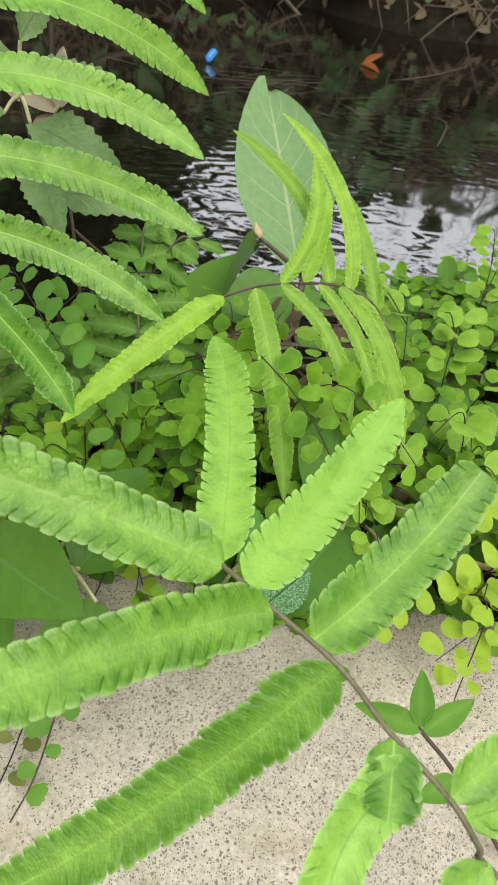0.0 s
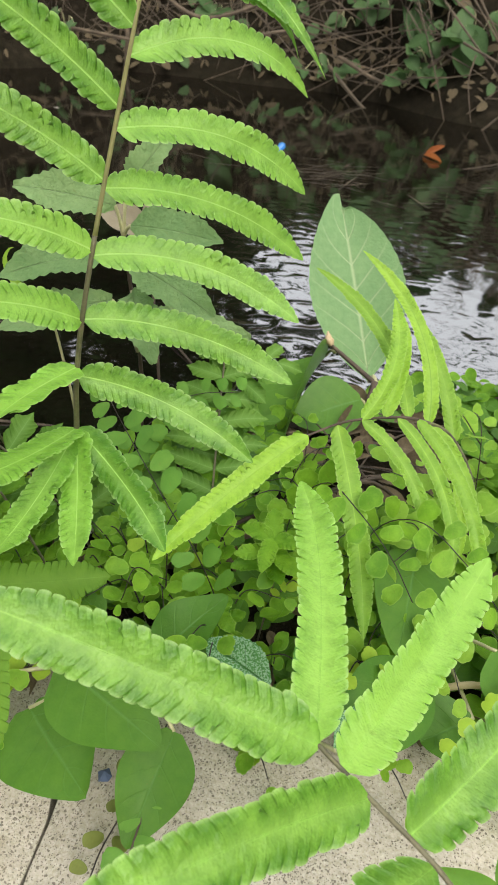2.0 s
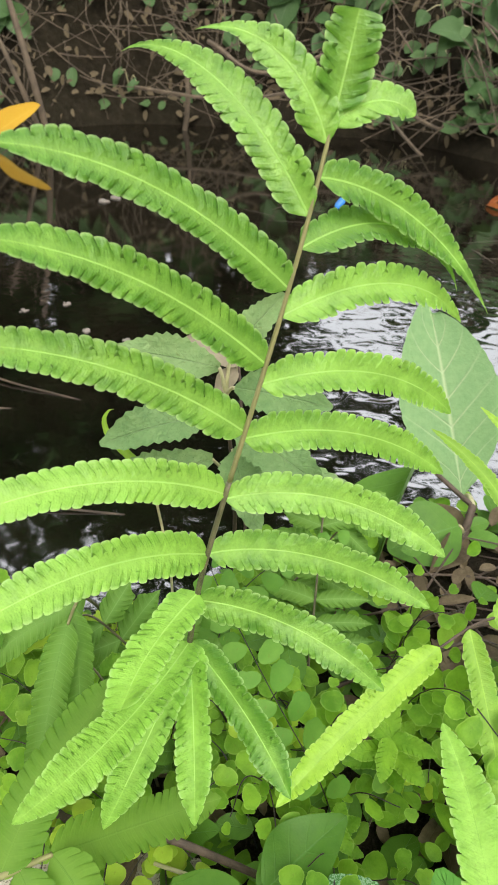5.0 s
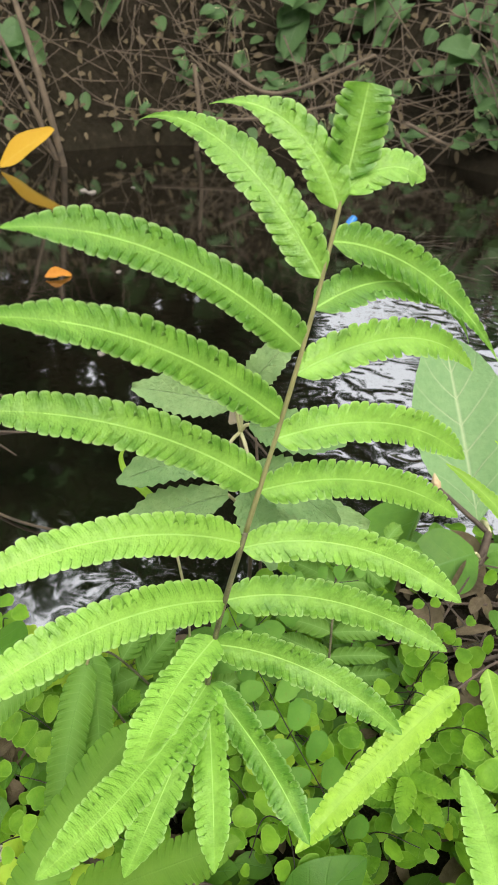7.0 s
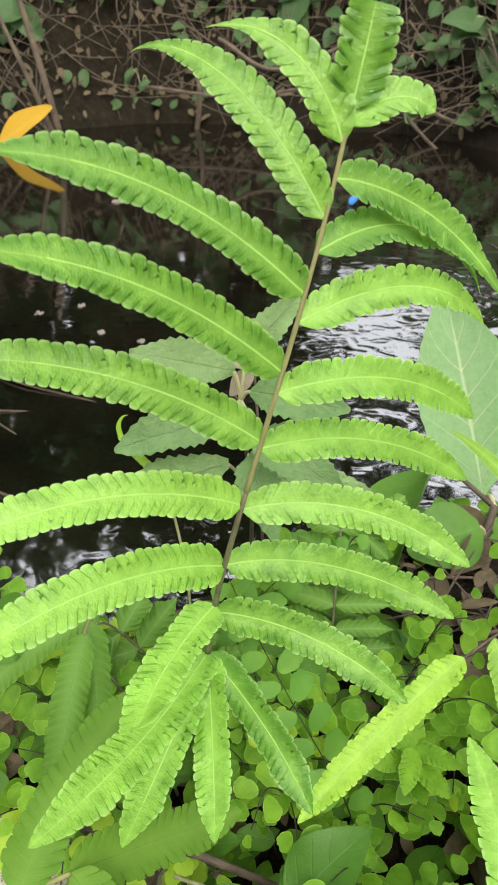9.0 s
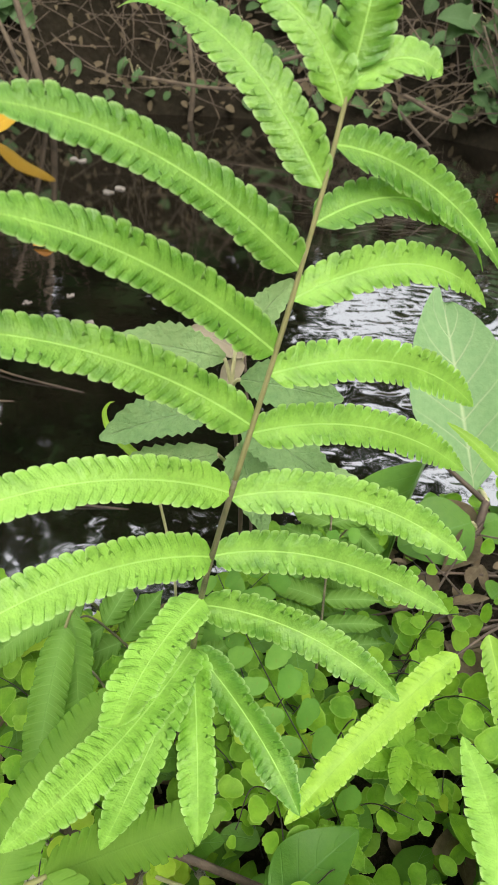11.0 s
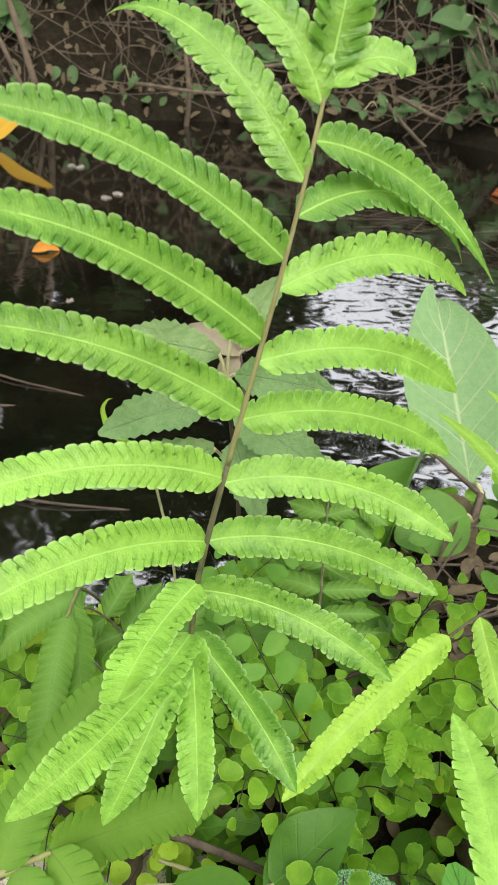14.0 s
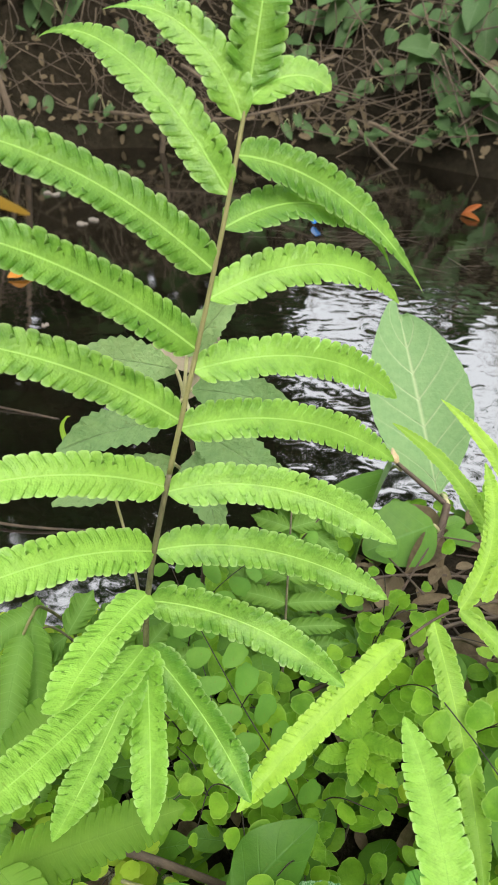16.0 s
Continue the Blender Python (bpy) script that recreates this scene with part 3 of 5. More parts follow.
# ---------------------------------------------------------------- ferns
def along(line, s):
    p = np.asarray(line, float)
    seg = np.concatenate([[0], np.cumsum(np.linalg.norm(np.diff(p, axis=0), axis=1))])
    return np.array([np.interp(s * seg[-1], seg, p[:, k]) for k in range(3)])


TIPS = ((0.72, 0.72, 1.5), (0.76, 0.72, 1.5), (0.5, 1.3, 1.0), (0.62, 0.9, 1.2))


def fern_frond(stalk, visible, radii, rows, facing, mats, label, group, pitch=0.0043, other=None, seed=0, stalk_mat=None, fold=0.05, depth=0.24, broad=1.04, tip_mat=None, pucker=0.10, rib_mat=None):
    """A fern frond: a bowed stalk from the ground and its pinnae. A row: place along the stalk, heading (round, up), length, turn on the way (round, up),
    width, the tip (0 pointed, 1 broken off, 2 drawn out long, 3 limp and narrow) and how late it turns."""
    origin = np.array(stalk[0])
    frond = thing("fern_frond", tuple(origin), label, "fern", group)
    full = list(stalk) + list(visible)
    line = smooth_line(full, 60) - origin
    cut = 34
    rr = np.interp(np.linspace(0, 1, 61), np.linspace(0, 1, len(radii)), radii)
    part("stalk", tube("stalk", line[:cut + 1], rr[:cut + 1], stalk_mat or M_RACHIS, 8), frond, "brown grooved stalk")
    part("stalk_tip", tube("stalk_tip", line[cut:], rr[cut:], tip_mat or M_STALK, 8), frond, "pale upper stalk")
    for k, row in enumerate(rows):
        s, az, el, length, daz, dele, width, blunt, *late = row
        b = along(visible, s) - origin
        pts, dirs = arc(b, az, el, length, daz, dele, 18, *late)
        face = other if other is not None and 0 < az < 110 and el < 60 else facing
        if el > 70:
            face = unit((0.3, -0.9, 0.3))
        p = part("pinna", pinna_mesh(pts, dirs, face, width * broad, pitch, mats, seed * 100 + k, depth=depth, blunt=blunt == 1, fold=fold, pucker=pucker, tail=TIPS[blunt][0], slim=TIPS[blunt][1], bow=TIPS[blunt][2]), frond)
        nrm = np.array([unit(np.asarray(face) - np.dot(face, d) * d) for d in dirs])
        m = 16 if blunt == 1 else 15
        part("midrib", ribbon_mesh("midrib", pts[:m], nrm[:m], 0.00065, rib_mat or M_MIDRIB), p)
    return frond


A_STALK = ((0.222, 0.375, 0.0), (0.240, 0.345, 0.08))
A_LINE = ((0.2529, 0.3322, 0.1620), (0.2569, 0.3285, 0.1887), (0.2620, 0.3265, 0.2154), (0.2679, 0.3264, 0.2420), (0.2740, 0.3280, 0.2687), (0.2801, 0.3314, 0.2954),
          (0.2858, 0.3366, 0.3221), (0.2907, 0.3436, 0.3487), (0.2945, 0.3524, 0.3754))
A_LEFT = (
    (1.000, 40, 76, 0.0250, 18.8, 5.5, 0.0165, 1, 1.3),
    (0.963, -84.1, 68.5, 0.0524, -9.2, -84.7, 0.0128, 2, 1.4),
    (0.873, -77.9, 55.4, 0.0864, 17.6, -76.2, 0.0145, 2, 1.8),
    (0.775, -114.3, 44.7, 0.0968, -36, -39.2, 0.0150, 0, 1.4),
    (0.662, -122.3, 45, 0.1030, -28.7, -32.3, 0.0150, 0, 1.3),
    (0.547, -115.2, 41.4, 0.0988, -13.5, -32, 0.0158, 0, 1.1),
    (0.425, -126.5, 33, 0.0996, -14.8, -40.9, 0.0160, 0, 1),
    (0.283, -143.4, 33.9, 0.1069, -5, -45.9, 0.0178, 0, 1.1),
    (0.173, -164.8, 7.4, 0.0670, -24.3, 6.2, 0.0180, 1, 1.2),
    (0.000, -175.3, 14.1, 0.1134, 11.8, 11.3, 0.0195, 0, 1.2),
    (0.000, -170, -32.1, 0.0828, -10.1, 48.4, 0.0180, 0, 1.1),
)
A_RIGHT = (
    (0.983, 57.9, 41.7, 0.0277, 15.8, -85, 0.0118, 0, 1.4),
    (0.922, 43.6, -6.3, 0.0822, 42.3, -51, 0.0138, 2, 0.8),
    (0.830, 39.7, 17, 0.0728, 47.1, -88.4, 0.0136, 2, 1.5),
    (0.735, 48.7, 18.4, 0.0815, 5.1, -69.9, 0.0142, 3, 1.4),
    (0.630, 48.9, 3, 0.0899, 11.7, -50.2, 0.0150, 0, 1.3),
    (0.535, 46.3, -3.5, 0.0993, 18.5, -39.3, 0.0153, 0, 1.1),
    (0.415, 56.6, 2, 0.0923, 40.8, -37.3, 0.0160, 0, 1),
    (0.285, 51, -4.9, 0.1005, 42.2, -24.5, 0.0168, 0, 0.8),
    (0.150, 69.1, -12.4, 0.0913, 35.7, -20.8, 0.0178, 0, 0.9),
    (0.000, 113.9, -29, 0.0766, 27.4, 13.6, 0.0175, 0, 1.2),
    (0.000, 158.7, -27.8, 0.0727, 3.8, 19.9, 0.0172, 0, 1.2),
)
FACE_A = unit((-0.06, -0.75, 0.68))
fern_frond(A_STALK, A_LINE, (0.0016, 0.0013, 0.00105, 0.0008, 0.0006), A_LEFT + A_RIGHT, FACE_A, M_FERN,
           "tall bright green fern frond with scalloped pinnae, leaning over undergrowth", "fern fronds", seed=1, broad=0.96, pitch=0.0037, pucker=0.14, depth=0.55, fold=0.13, other=unit((0.20, -0.80, 0.56)))

B_STALK = ((0.640, 0.050, 0.0), (0.590, 0.085, 0.055), (0.520, 0.118, 0.102))
B_LINE = ((0.464, 0.139, 0.128), (0.458, 0.143, 0.134), (0.450, 0.151, 0.140), (0.433, 0.163, 0.148), (0.419, 0.175, 0.155), (0.398, 0.187, 0.162), (0.382, 0.199, 0.163))
B_ROWS = (
    (0.980, -94, 30, 0.1173, 3, -14, 0.0195, 0),
    (0.993, -2.5, 3.7, 0.1251, -16.7, -12.7, 0.0175, 0, 1.7),
    (0.897, 30.3, -4.6, 0.1092, -4.4, 14, 0.0182, 0, 1.3),
    (0.682, 43.3, -2.6, 0.0809, -4.7, 38.6, 0.0195, 1, 1.3),
    (0.805, -126.7, 22, 0.0950, -7.2, -11.5, 0.0172, 0, 1.4),
    (0.595, -121.8, -43.6, 0.1350, 6.8, 32, 0.0190, 0, 1.4),
    (0.295, -121.6, 0.4, 0.0540, -73.6, -35.1, 0.0150, 1, 1.4),
    (0.203, 46.8, 8.6, 0.0502, 42.6, -31.1, 0.0125, 1, 1.3),
    (0.150, 62.5, -5.3, 0.0325, 32.8, -33.6, 0.0120, 1, 1.4),
    (0.037, -144.1, -10.7, 0.0540, 1.6, -0.3, 0.0180, 1, 1.3),
    (0.388, -175.6, -13.4, 0.0195, 3.1, 0.7, 0.0150, 1, 1.3),
)
fern_frond(B_STALK, B_LINE, (0.0011, 0.0009, 0.0008, 0.0007), B_ROWS, unit((0.05, -0.55, 0.85)), M_FERN,
           "arching fern frond with wide light green pinnae above the concrete", "fern fronds", rib_mat=M_FERN, seed=2, tip_mat=M_RACHIS, pucker=0.13, depth=0.34, fold=0.16)

C_STALK = ((0.480, 0.440, 0.0), (0.476, 0.428, 0.05))
C_LINE = ((0.467, 0.422, 0.097), (0.445, 0.423, 0.131), (0.422, 0.413, 0.145), (0.403, 0.402, 0.150), (0.381, 0.384, 0.155), (0.363, 0.362, 0.158))
C_ROWS = (
    (1.000, -139, -12, 0.0997, -5, -10, 0.0128, 0),
    (0.730, 40, 31, 0.0826, -64, 3, 0.0092, 0),
    (0.505, -13, 36, 0.1185, -54, -20, 0.0092, 0),
    (0.400, 3, 39, 0.1300, -63, -18, 0.0085, 0),
    (0.230, -17, 46, 0.0898, -17, -26, 0.0092, 0),
    (0.730, 102, -26, 0.0858, 71, -20, 0.0078, 0),
    (0.557, 119, -26, 0.0902, 59, -14, 0.0078, 0),
    (0.465, 125, -23, 0.1008, 49, -18, 0.0080, 0),
    (0.380, 105, -34, 0.0850, 70, -30, 0.0070, 0),
    (0.300, 145, -40, 0.0750, 20, -25, 0.0070, 0),
    (0.620, 20, 28, 0.0700, -30, 0, 0.0085, 0),
    (0.850, 150, -43, 0.1104, 24, 18, 0.0115, 0),
)
fern_frond(C_STALK, C_LINE, (0.0012, 0.0010, 0.0008, 0.0006), C_ROWS, unit((-0.1, -0.5, 0.85)), M_YOUNG,
           "young yellow-green fern frond with half-folded drooping pinnae", "fern fronds", rib_mat=M_YOUNG, pitch=0.0034, seed=3, fold=0.16, pucker=0.13, broad=1.08, depth=0.55, tip_mat=M_TWIG)

D_STALK = ((0.17, 0.29, 0.0), (0.185, 0.24, 0.09))
D_LINE = ((0.207, 0.215, 0.160), (0.218, 0.230, 0.149), (0.229, 0.244, 0.141))
D_ROWS = (
    (0.973, 33, -38, 0.0894, 12, 14, 0.0200, 0),
    (1.000, 114, -5, 0.1003, 70, 13, 0.0186, 0),
    (0.688, 126, -21, 0.0659, 45, 34, 0.0178, 0),
    (0.530, -8, 4, 0.0846, 36, 4, 0.0200, 0),
)
fern_frond(D_STALK, D_LINE, (0.0018, 0.0014, 0.0010), D_ROWS, unit((0.15, -0.45, 0.9)), M_LOW_SHADE,
           "low fern frond with soft green pinnae close to the concrete edge", "fern fronds", rib_mat=M_LOW_SHADE, seed=4, depth=0.26, pucker=0.09)


def side_fern(root, tip, rise, count, length, width, mat, label, seed, facing=(0, -0.6, 0.8), stalk_mat=None, first=0.3):
    """A smaller fern: an arching stalk with pinnae in pairs, getting shorter towards the tip."""
    rnd = random.Random(seed)
    root, tip = np.array(root, float), np.array(tip, float)
    mid = (root + tip) / 2 + np.array([0, 0, rise])
    line = smooth_line([root, root * 0.55 + mid * 0.45 + np.array([0, 0, rise * 0.3]), mid * 0.45 + tip * 0.55 + np.array([0, 0, rise * 0.4]), tip], 30)
    frond = thing("fern_frond", tuple(root), label, "fern", "undergrowth ferns")
    part("stalk", tube("stalk", line - root, (0.0010, 0.0008, 0.0005), stalk_mat or M_RACHIS, 6), frond)
    for k in range(count):
        s = first + (1 - first) * k / (count - 0.5)
        b = along(line, s)
        d = unit(along(line, min(1, s + 0.03)) - along(line, s - 0.03))
        out = unit(np.cross(d, facing))
        size = length * (1 - 0.62 * ((s - first) / (1 - first)) ** 1.6)
        for sgn in (-1, 1):
            way = unit(out * sgn + d * rnd.uniform(0.25, 0.5) + np.array([0, 0, rnd.uniform(-0.2, 0.1)]))
            az, el = math.degrees(math.atan2(way[0], way[1])), math.degrees(math.asin(way[2]))
            pts, dirs = arc(b - root, az, el, size * rnd.uniform(0.9, 1.05), -sgn * rnd.uniform(0, 18), -rnd.uniform(8, 32), 10)
            part("pinna", pinna_mesh(pts, dirs, facing, width * rnd.uniform(0.9, 1.1), width * 0.36, mat, seed * 50 + 2 * k + (sgn > 0), depth=0.36, fold=0.12, tail=0.55, slim=1.0, bow=1.2), frond)
    d = unit(line[-1] - line[-3])
    pts, dirs = arc(tip - root, math.degrees(math.atan2(d[0], d[1])), math.degrees(math.asin(d[2])), length * 0.55, 0, -15, 10)
    part("pinna", pinna_mesh(pts, dirs, facing, width * 0.8, width * 0.36, mat, seed * 50 + 49, depth=0.36, fold=0.12, tail=0.5, slim=1.0, bow=1.2), frond)
    return frond


E_ROWS = (
    (0.950, -174, -46, 0.1150, -16, -22, 0.0170, 0),
    (0.400, -120, -20, 0.0900, -20, -20, 0.0160, 0),
    (0.700, 150, -48, 0.0900, 20, -10, 0.0160, 0),
)
fern_frond(((0.165, 0.430, 0.0), (0.172, 0.400, 0.080)), ((0.178, 0.370, 0.130), (0.184, 0.352, 0.143), (0.188, 0.338, 0.147)), (0.0011, 0.0009, 0.0007), E_ROWS, unit((0.1, -0.7, 0.7)), M_FERN_SHADE,
           "shaded fern frond with hanging dull green pinnae", "fern fronds", rib_mat=M_FERN_SHADE, seed=5, depth=0.2, pucker=0.08)

DULL = "shaded dull green fern frond among the undergrowth"
side_fern((0.300, 0.430, 0.0), (0.290, 0.520, 0.110), 0.04, 8, 0.045, 0.013, M_FERN_SHADE, DULL, 12, first=0.25)
side_fern((0.230, 0.390, 0.0), (0.165, 0.375, 0.100), 0.03, 6, 0.050, 0.017, M_FERN_SHADE, DULL, 13, first=0.35)
side_fern((0.260, 0.480, 0.0), (0.330, 0.500, 0.120), 0.03, 8, 0.040, 0.012, M_FERN_SHADE, DULL, 15, first=0.3)
SMALL = "small pale green fern with blunt lobed pinnae on the soil"


def star_fern(root, heart, count, length, width, mat, label, seed):
    """A small tufted fern seen from above: lobed pinnae spread round the top of a short stalk."""
    rnd = random.Random(seed)
    root, heart = np.array(root, float), np.array(heart, float)
    tuft = thing("small_fern", tuple(root), label, "fern", "undergrowth ferns")
    line = smooth_line([root, (root + heart) / 2 + np.array([0.004, 0.006, 0.004]), heart], 10) - root
    part("stalk", tube("stalk", line, (0.0007, 0.0005), M_RACHIS, 6), tuft)
    for k in range(count):
        az = 360.0 * k / count + rnd.uniform(-10, 10)
        rise = np.array([0, 0, 0.010 * (k % 3)])
        pts, dirs = arc(heart - root - rise, az, rnd.uniform(5, 22), length * rnd.uniform(0.8, 1.15), rnd.uniform(-12, 12), -rnd.uniform(10, 30), 10)
        part("pinna", pinna_mesh(pts, dirs, (0, -0.35, 0.93), width * rnd.uniform(0.9, 1.1), width * 0.27, mat, seed * 50 + k, depth=0.42, fold=0.12, tail=0.5, slim=0.65, bow=1.5), tuft)
    return tuft


star_fern((0.350, 0.352, 0.0), (0.352, 0.362, 0.082), 11, 0.0225, 0.0108, M_HAIR, SMALL, 21)
star_fern((0.326, 0.330, 0.0), (0.330, 0.322, 0.058), 8, 0.017, 0.0088, M_HAIR, SMALL, 22)
side_fern((0.225, 0.345, 0.0), (0.180, 0.355, 0.085), 0.03, 6, 0.028, 0.0105, M_HAIR, SMALL, 23, facing=(0, -0.4, 0.9), first=0.4)


# ---------------------------------------------------------------- maidenhair ferns
FANS = {}
for kind_key, mt in (("g", M_HAIR), ("y", M_HAIR_Y), ("d", M_HAIR_D), ("l", M_HAIR_L)):
    FANS[kind_key] = [fan_mesh(0.01 * (0.95 + 0.1 * k), mt, k, 96 + 15 * (k % 4), 3 + k % 3) for k in range(6)]


def maidenhair(root, tip, rise, pairs, size, key, label, seed, branch=True):
    """A maidenhair frond: a black wiry stalk, arching, with fan-shaped leaflets on hair-thin stalks."""
    rnd = random.Random(seed)
    root, tip = np.array(root, float), np.array(tip, float)
    bow = (root + tip) / 2 + np.array([rnd.uniform(-0.01, 0.01), rnd.uniform(-0.01, 0.01), rise])
    plant = thing("maidenhair_fern", tuple(root), label, "fern", "maidenhair ferns")
    stems = [smooth_line([root, bow, tip], 20)]
    if branch:
        for _ in range(2):
            b = along(stems[0], rnd.uniform(0.35, 0.65))
            e = b + (tip - root) * np.array([0.5, 0.5, 0.15]) + np.array([rnd.uniform(-0.04, 0.04), rnd.uniform(-0.04, 0.04), rnd.uniform(-0.015, 0.02)])
            stems.append(smooth_line([b, (b + e) / 2 + np.array([0, 0, 0.012]), e], 12))
    for j, line in enumerate(stems):
        part("stalk", tube("stalk", line - root, (0.00048, 0.00028), M_WIRE, 5), plant, "black wiry stalk")
        n = pairs if j == 0 else max(3, pairs // 2)
        start = 0.35 if j == 0 else 0.15
        for k in range(n):
            s = start + (1 - start) * k / max(1, n - 1)
            b = along(line, s)
            d = unit(along(line, min(1, s + 0.05)) - along(line, s - 0.05))
            out = unit(np.cross(d, (0, 0, 1)))
            for sgn in ((-1, 1) if k < n - 1 else (0,)):
                way = unit(out * sgn * 1.0 + d * rnd.uniform(0.2, 0.6) + np.array([0, 0, rnd.uniform(-0.25, 0.2)]))
                face = unit(np.array([rnd.uniform(-0.5, 0.5), -0.45 + rnd.uniform(-0.45, 0.35), 0.9]))
                m = frame_at(b - root + way * 0.0025, way, face)
                m = m @ Matrix.Diagonal((*(3 * [size / 0.01 * rnd.uniform(0.62, 1.0) * (1 - 0.25 * s)]), 1))
                part("leaflet", rnd.choice(FANS[key]), plant, m=m)
    return plant


def pinnate_maidenhair(line, pairs, length, width, mat, label, seed, start=0.3, face=(0, -0.6, 0.8), fan=False):
    """A larger maidenhair: one black wire with rounded oblong leaflets set alternately along both sides."""
    rnd = random.Random(seed)
    root = np.array(line[0], float)
    wire = smooth_line(line, 24)
    plant = thing("maidenhair_fern", tuple(root), label, "fern", "maidenhair ferns")
    part("stalk", tube("stalk", wire - root, (0.0004, 0.0003, 0.00025), M_WIRE, 6), plant, "black wiry stalk")
    blades = [leaf_mesh("leaflet", length, width, mat, "oblong", nu=10, droop=14, cup=0.10, wave=0.02, seed=seed + k) for k in range(3)]
    if fan:
        blades = [fan_mesh(length * 1.15, mat, seed + k, 78 + 10 * k, 4) for k in range(3)]
    n = pairs * 2
    for k in range(n):
        s = start + (1 - start) * k / (n - 1)
        p = along(wire, s)
        d = unit(along(wire, min(1, s + 0.04)) - along(wire, s - 0.04))
        sgn = -1 if k % 2 else 1
        f = unit(np.array(face) + np.array([rnd.uniform(-0.25, 0.25), rnd.uniform(-0.2, 0.2), 0]))
        way = unit(np.cross(d, f) * sgn + d * rnd.uniform(0.15, 0.5))
        sc = rnd.uniform(0.85, 1.1) * (1 - 0.3 * max(0, s - 0.6) / 0.4)
        part("leaflet", blades[k % 3], plant, m=frame_at(p - root + way * 0.0015, way, f) @ Matrix.Diagonal((sc, sc, sc, 1)))
    return plant


WIDE = "maidenhair fern with wide rounded leaflets along a black wire"
pinnate_maidenhair(((0.352, 0.392, 0.0), (0.360, 0.384, 0.085), (0.376, 0.364, 0.128), (0.394, 0.342, 0.131), (0.412, 0.320, 0.124), (0.424, 0.306, 0.112)), 9, 0.0132, 0.0125, M_HAIR, WIDE, 301, 0.30, fan=True)
pinnate_maidenhair(((0.395, 0.375, 0.0), (0.405, 0.372, 0.085), (0.425, 0.355, 0.120), (0.450, 0.335, 0.115), (0.472, 0.318, 0.098)), 7, 0.0132, 0.0120, M_HAIR, WIDE, 302, 0.45, fan=True)
SHADED = "shaded maidenhair fern with broad dull green leaflets"
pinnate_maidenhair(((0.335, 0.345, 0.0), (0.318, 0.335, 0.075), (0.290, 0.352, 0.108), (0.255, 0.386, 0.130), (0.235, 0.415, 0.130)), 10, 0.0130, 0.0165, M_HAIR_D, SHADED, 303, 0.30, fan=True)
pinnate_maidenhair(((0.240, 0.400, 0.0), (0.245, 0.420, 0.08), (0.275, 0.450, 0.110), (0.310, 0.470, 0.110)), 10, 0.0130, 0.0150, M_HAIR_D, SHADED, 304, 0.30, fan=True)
SUNLIT = "maidenhair fern with small yellow-green leaflets above the water edge"
pinnate_maidenhair(((0.205, 0.365, 0.0), (0.188, 0.372, 0.055), (0.150, 0.384, 0.075), (0.105, 0.390, 0.075)), 9, 0.0150, 0.0120, M_HAIR_Y, SUNLIT, 305, 0.32, fan=True)
pinnate_maidenhair(((0.175, 0.345, 0.0), (0.160, 0.345, 0.055), (0.130, 0.350, 0.072), (0.095, 0.348, 0.070)), 8, 0.0150, 0.0120, M_HAIR, SUNLIT, 306, 0.32, fan=True)

GREEN = "maidenhair fern with rounded light green leaflets on black wiry stalks"
GOLD = "maidenhair fern with yellow-green fan leaflets hanging over the concrete edge"
pinnate_maidenhair(((0.560, 0.350, 0.0), (0.562, 0.330, 0.055), (0.530, 0.322, 0.072), (0.500, 0.302, 0.068), (0.475, 0.285, 0.052), (0.460, 0.276, 0.036)), 10, 0.0150, 0.012, M_HAIR_Y, GOLD, 311, 0.32, face=(0, -0.5, 0.85), fan=True)
pinnate_maidenhair(((0.575, 0.335, 0.0), (0.575, 0.312, 0.050), (0.545, 0.292, 0.060), (0.512, 0.272, 0.050), (0.490, 0.260, 0.030)), 9, 0.0145, 0.012, M_HAIR_Y, GOLD, 312, 0.32, face=(0, -0.5, 0.85), fan=True)
BED = random.Random(77)
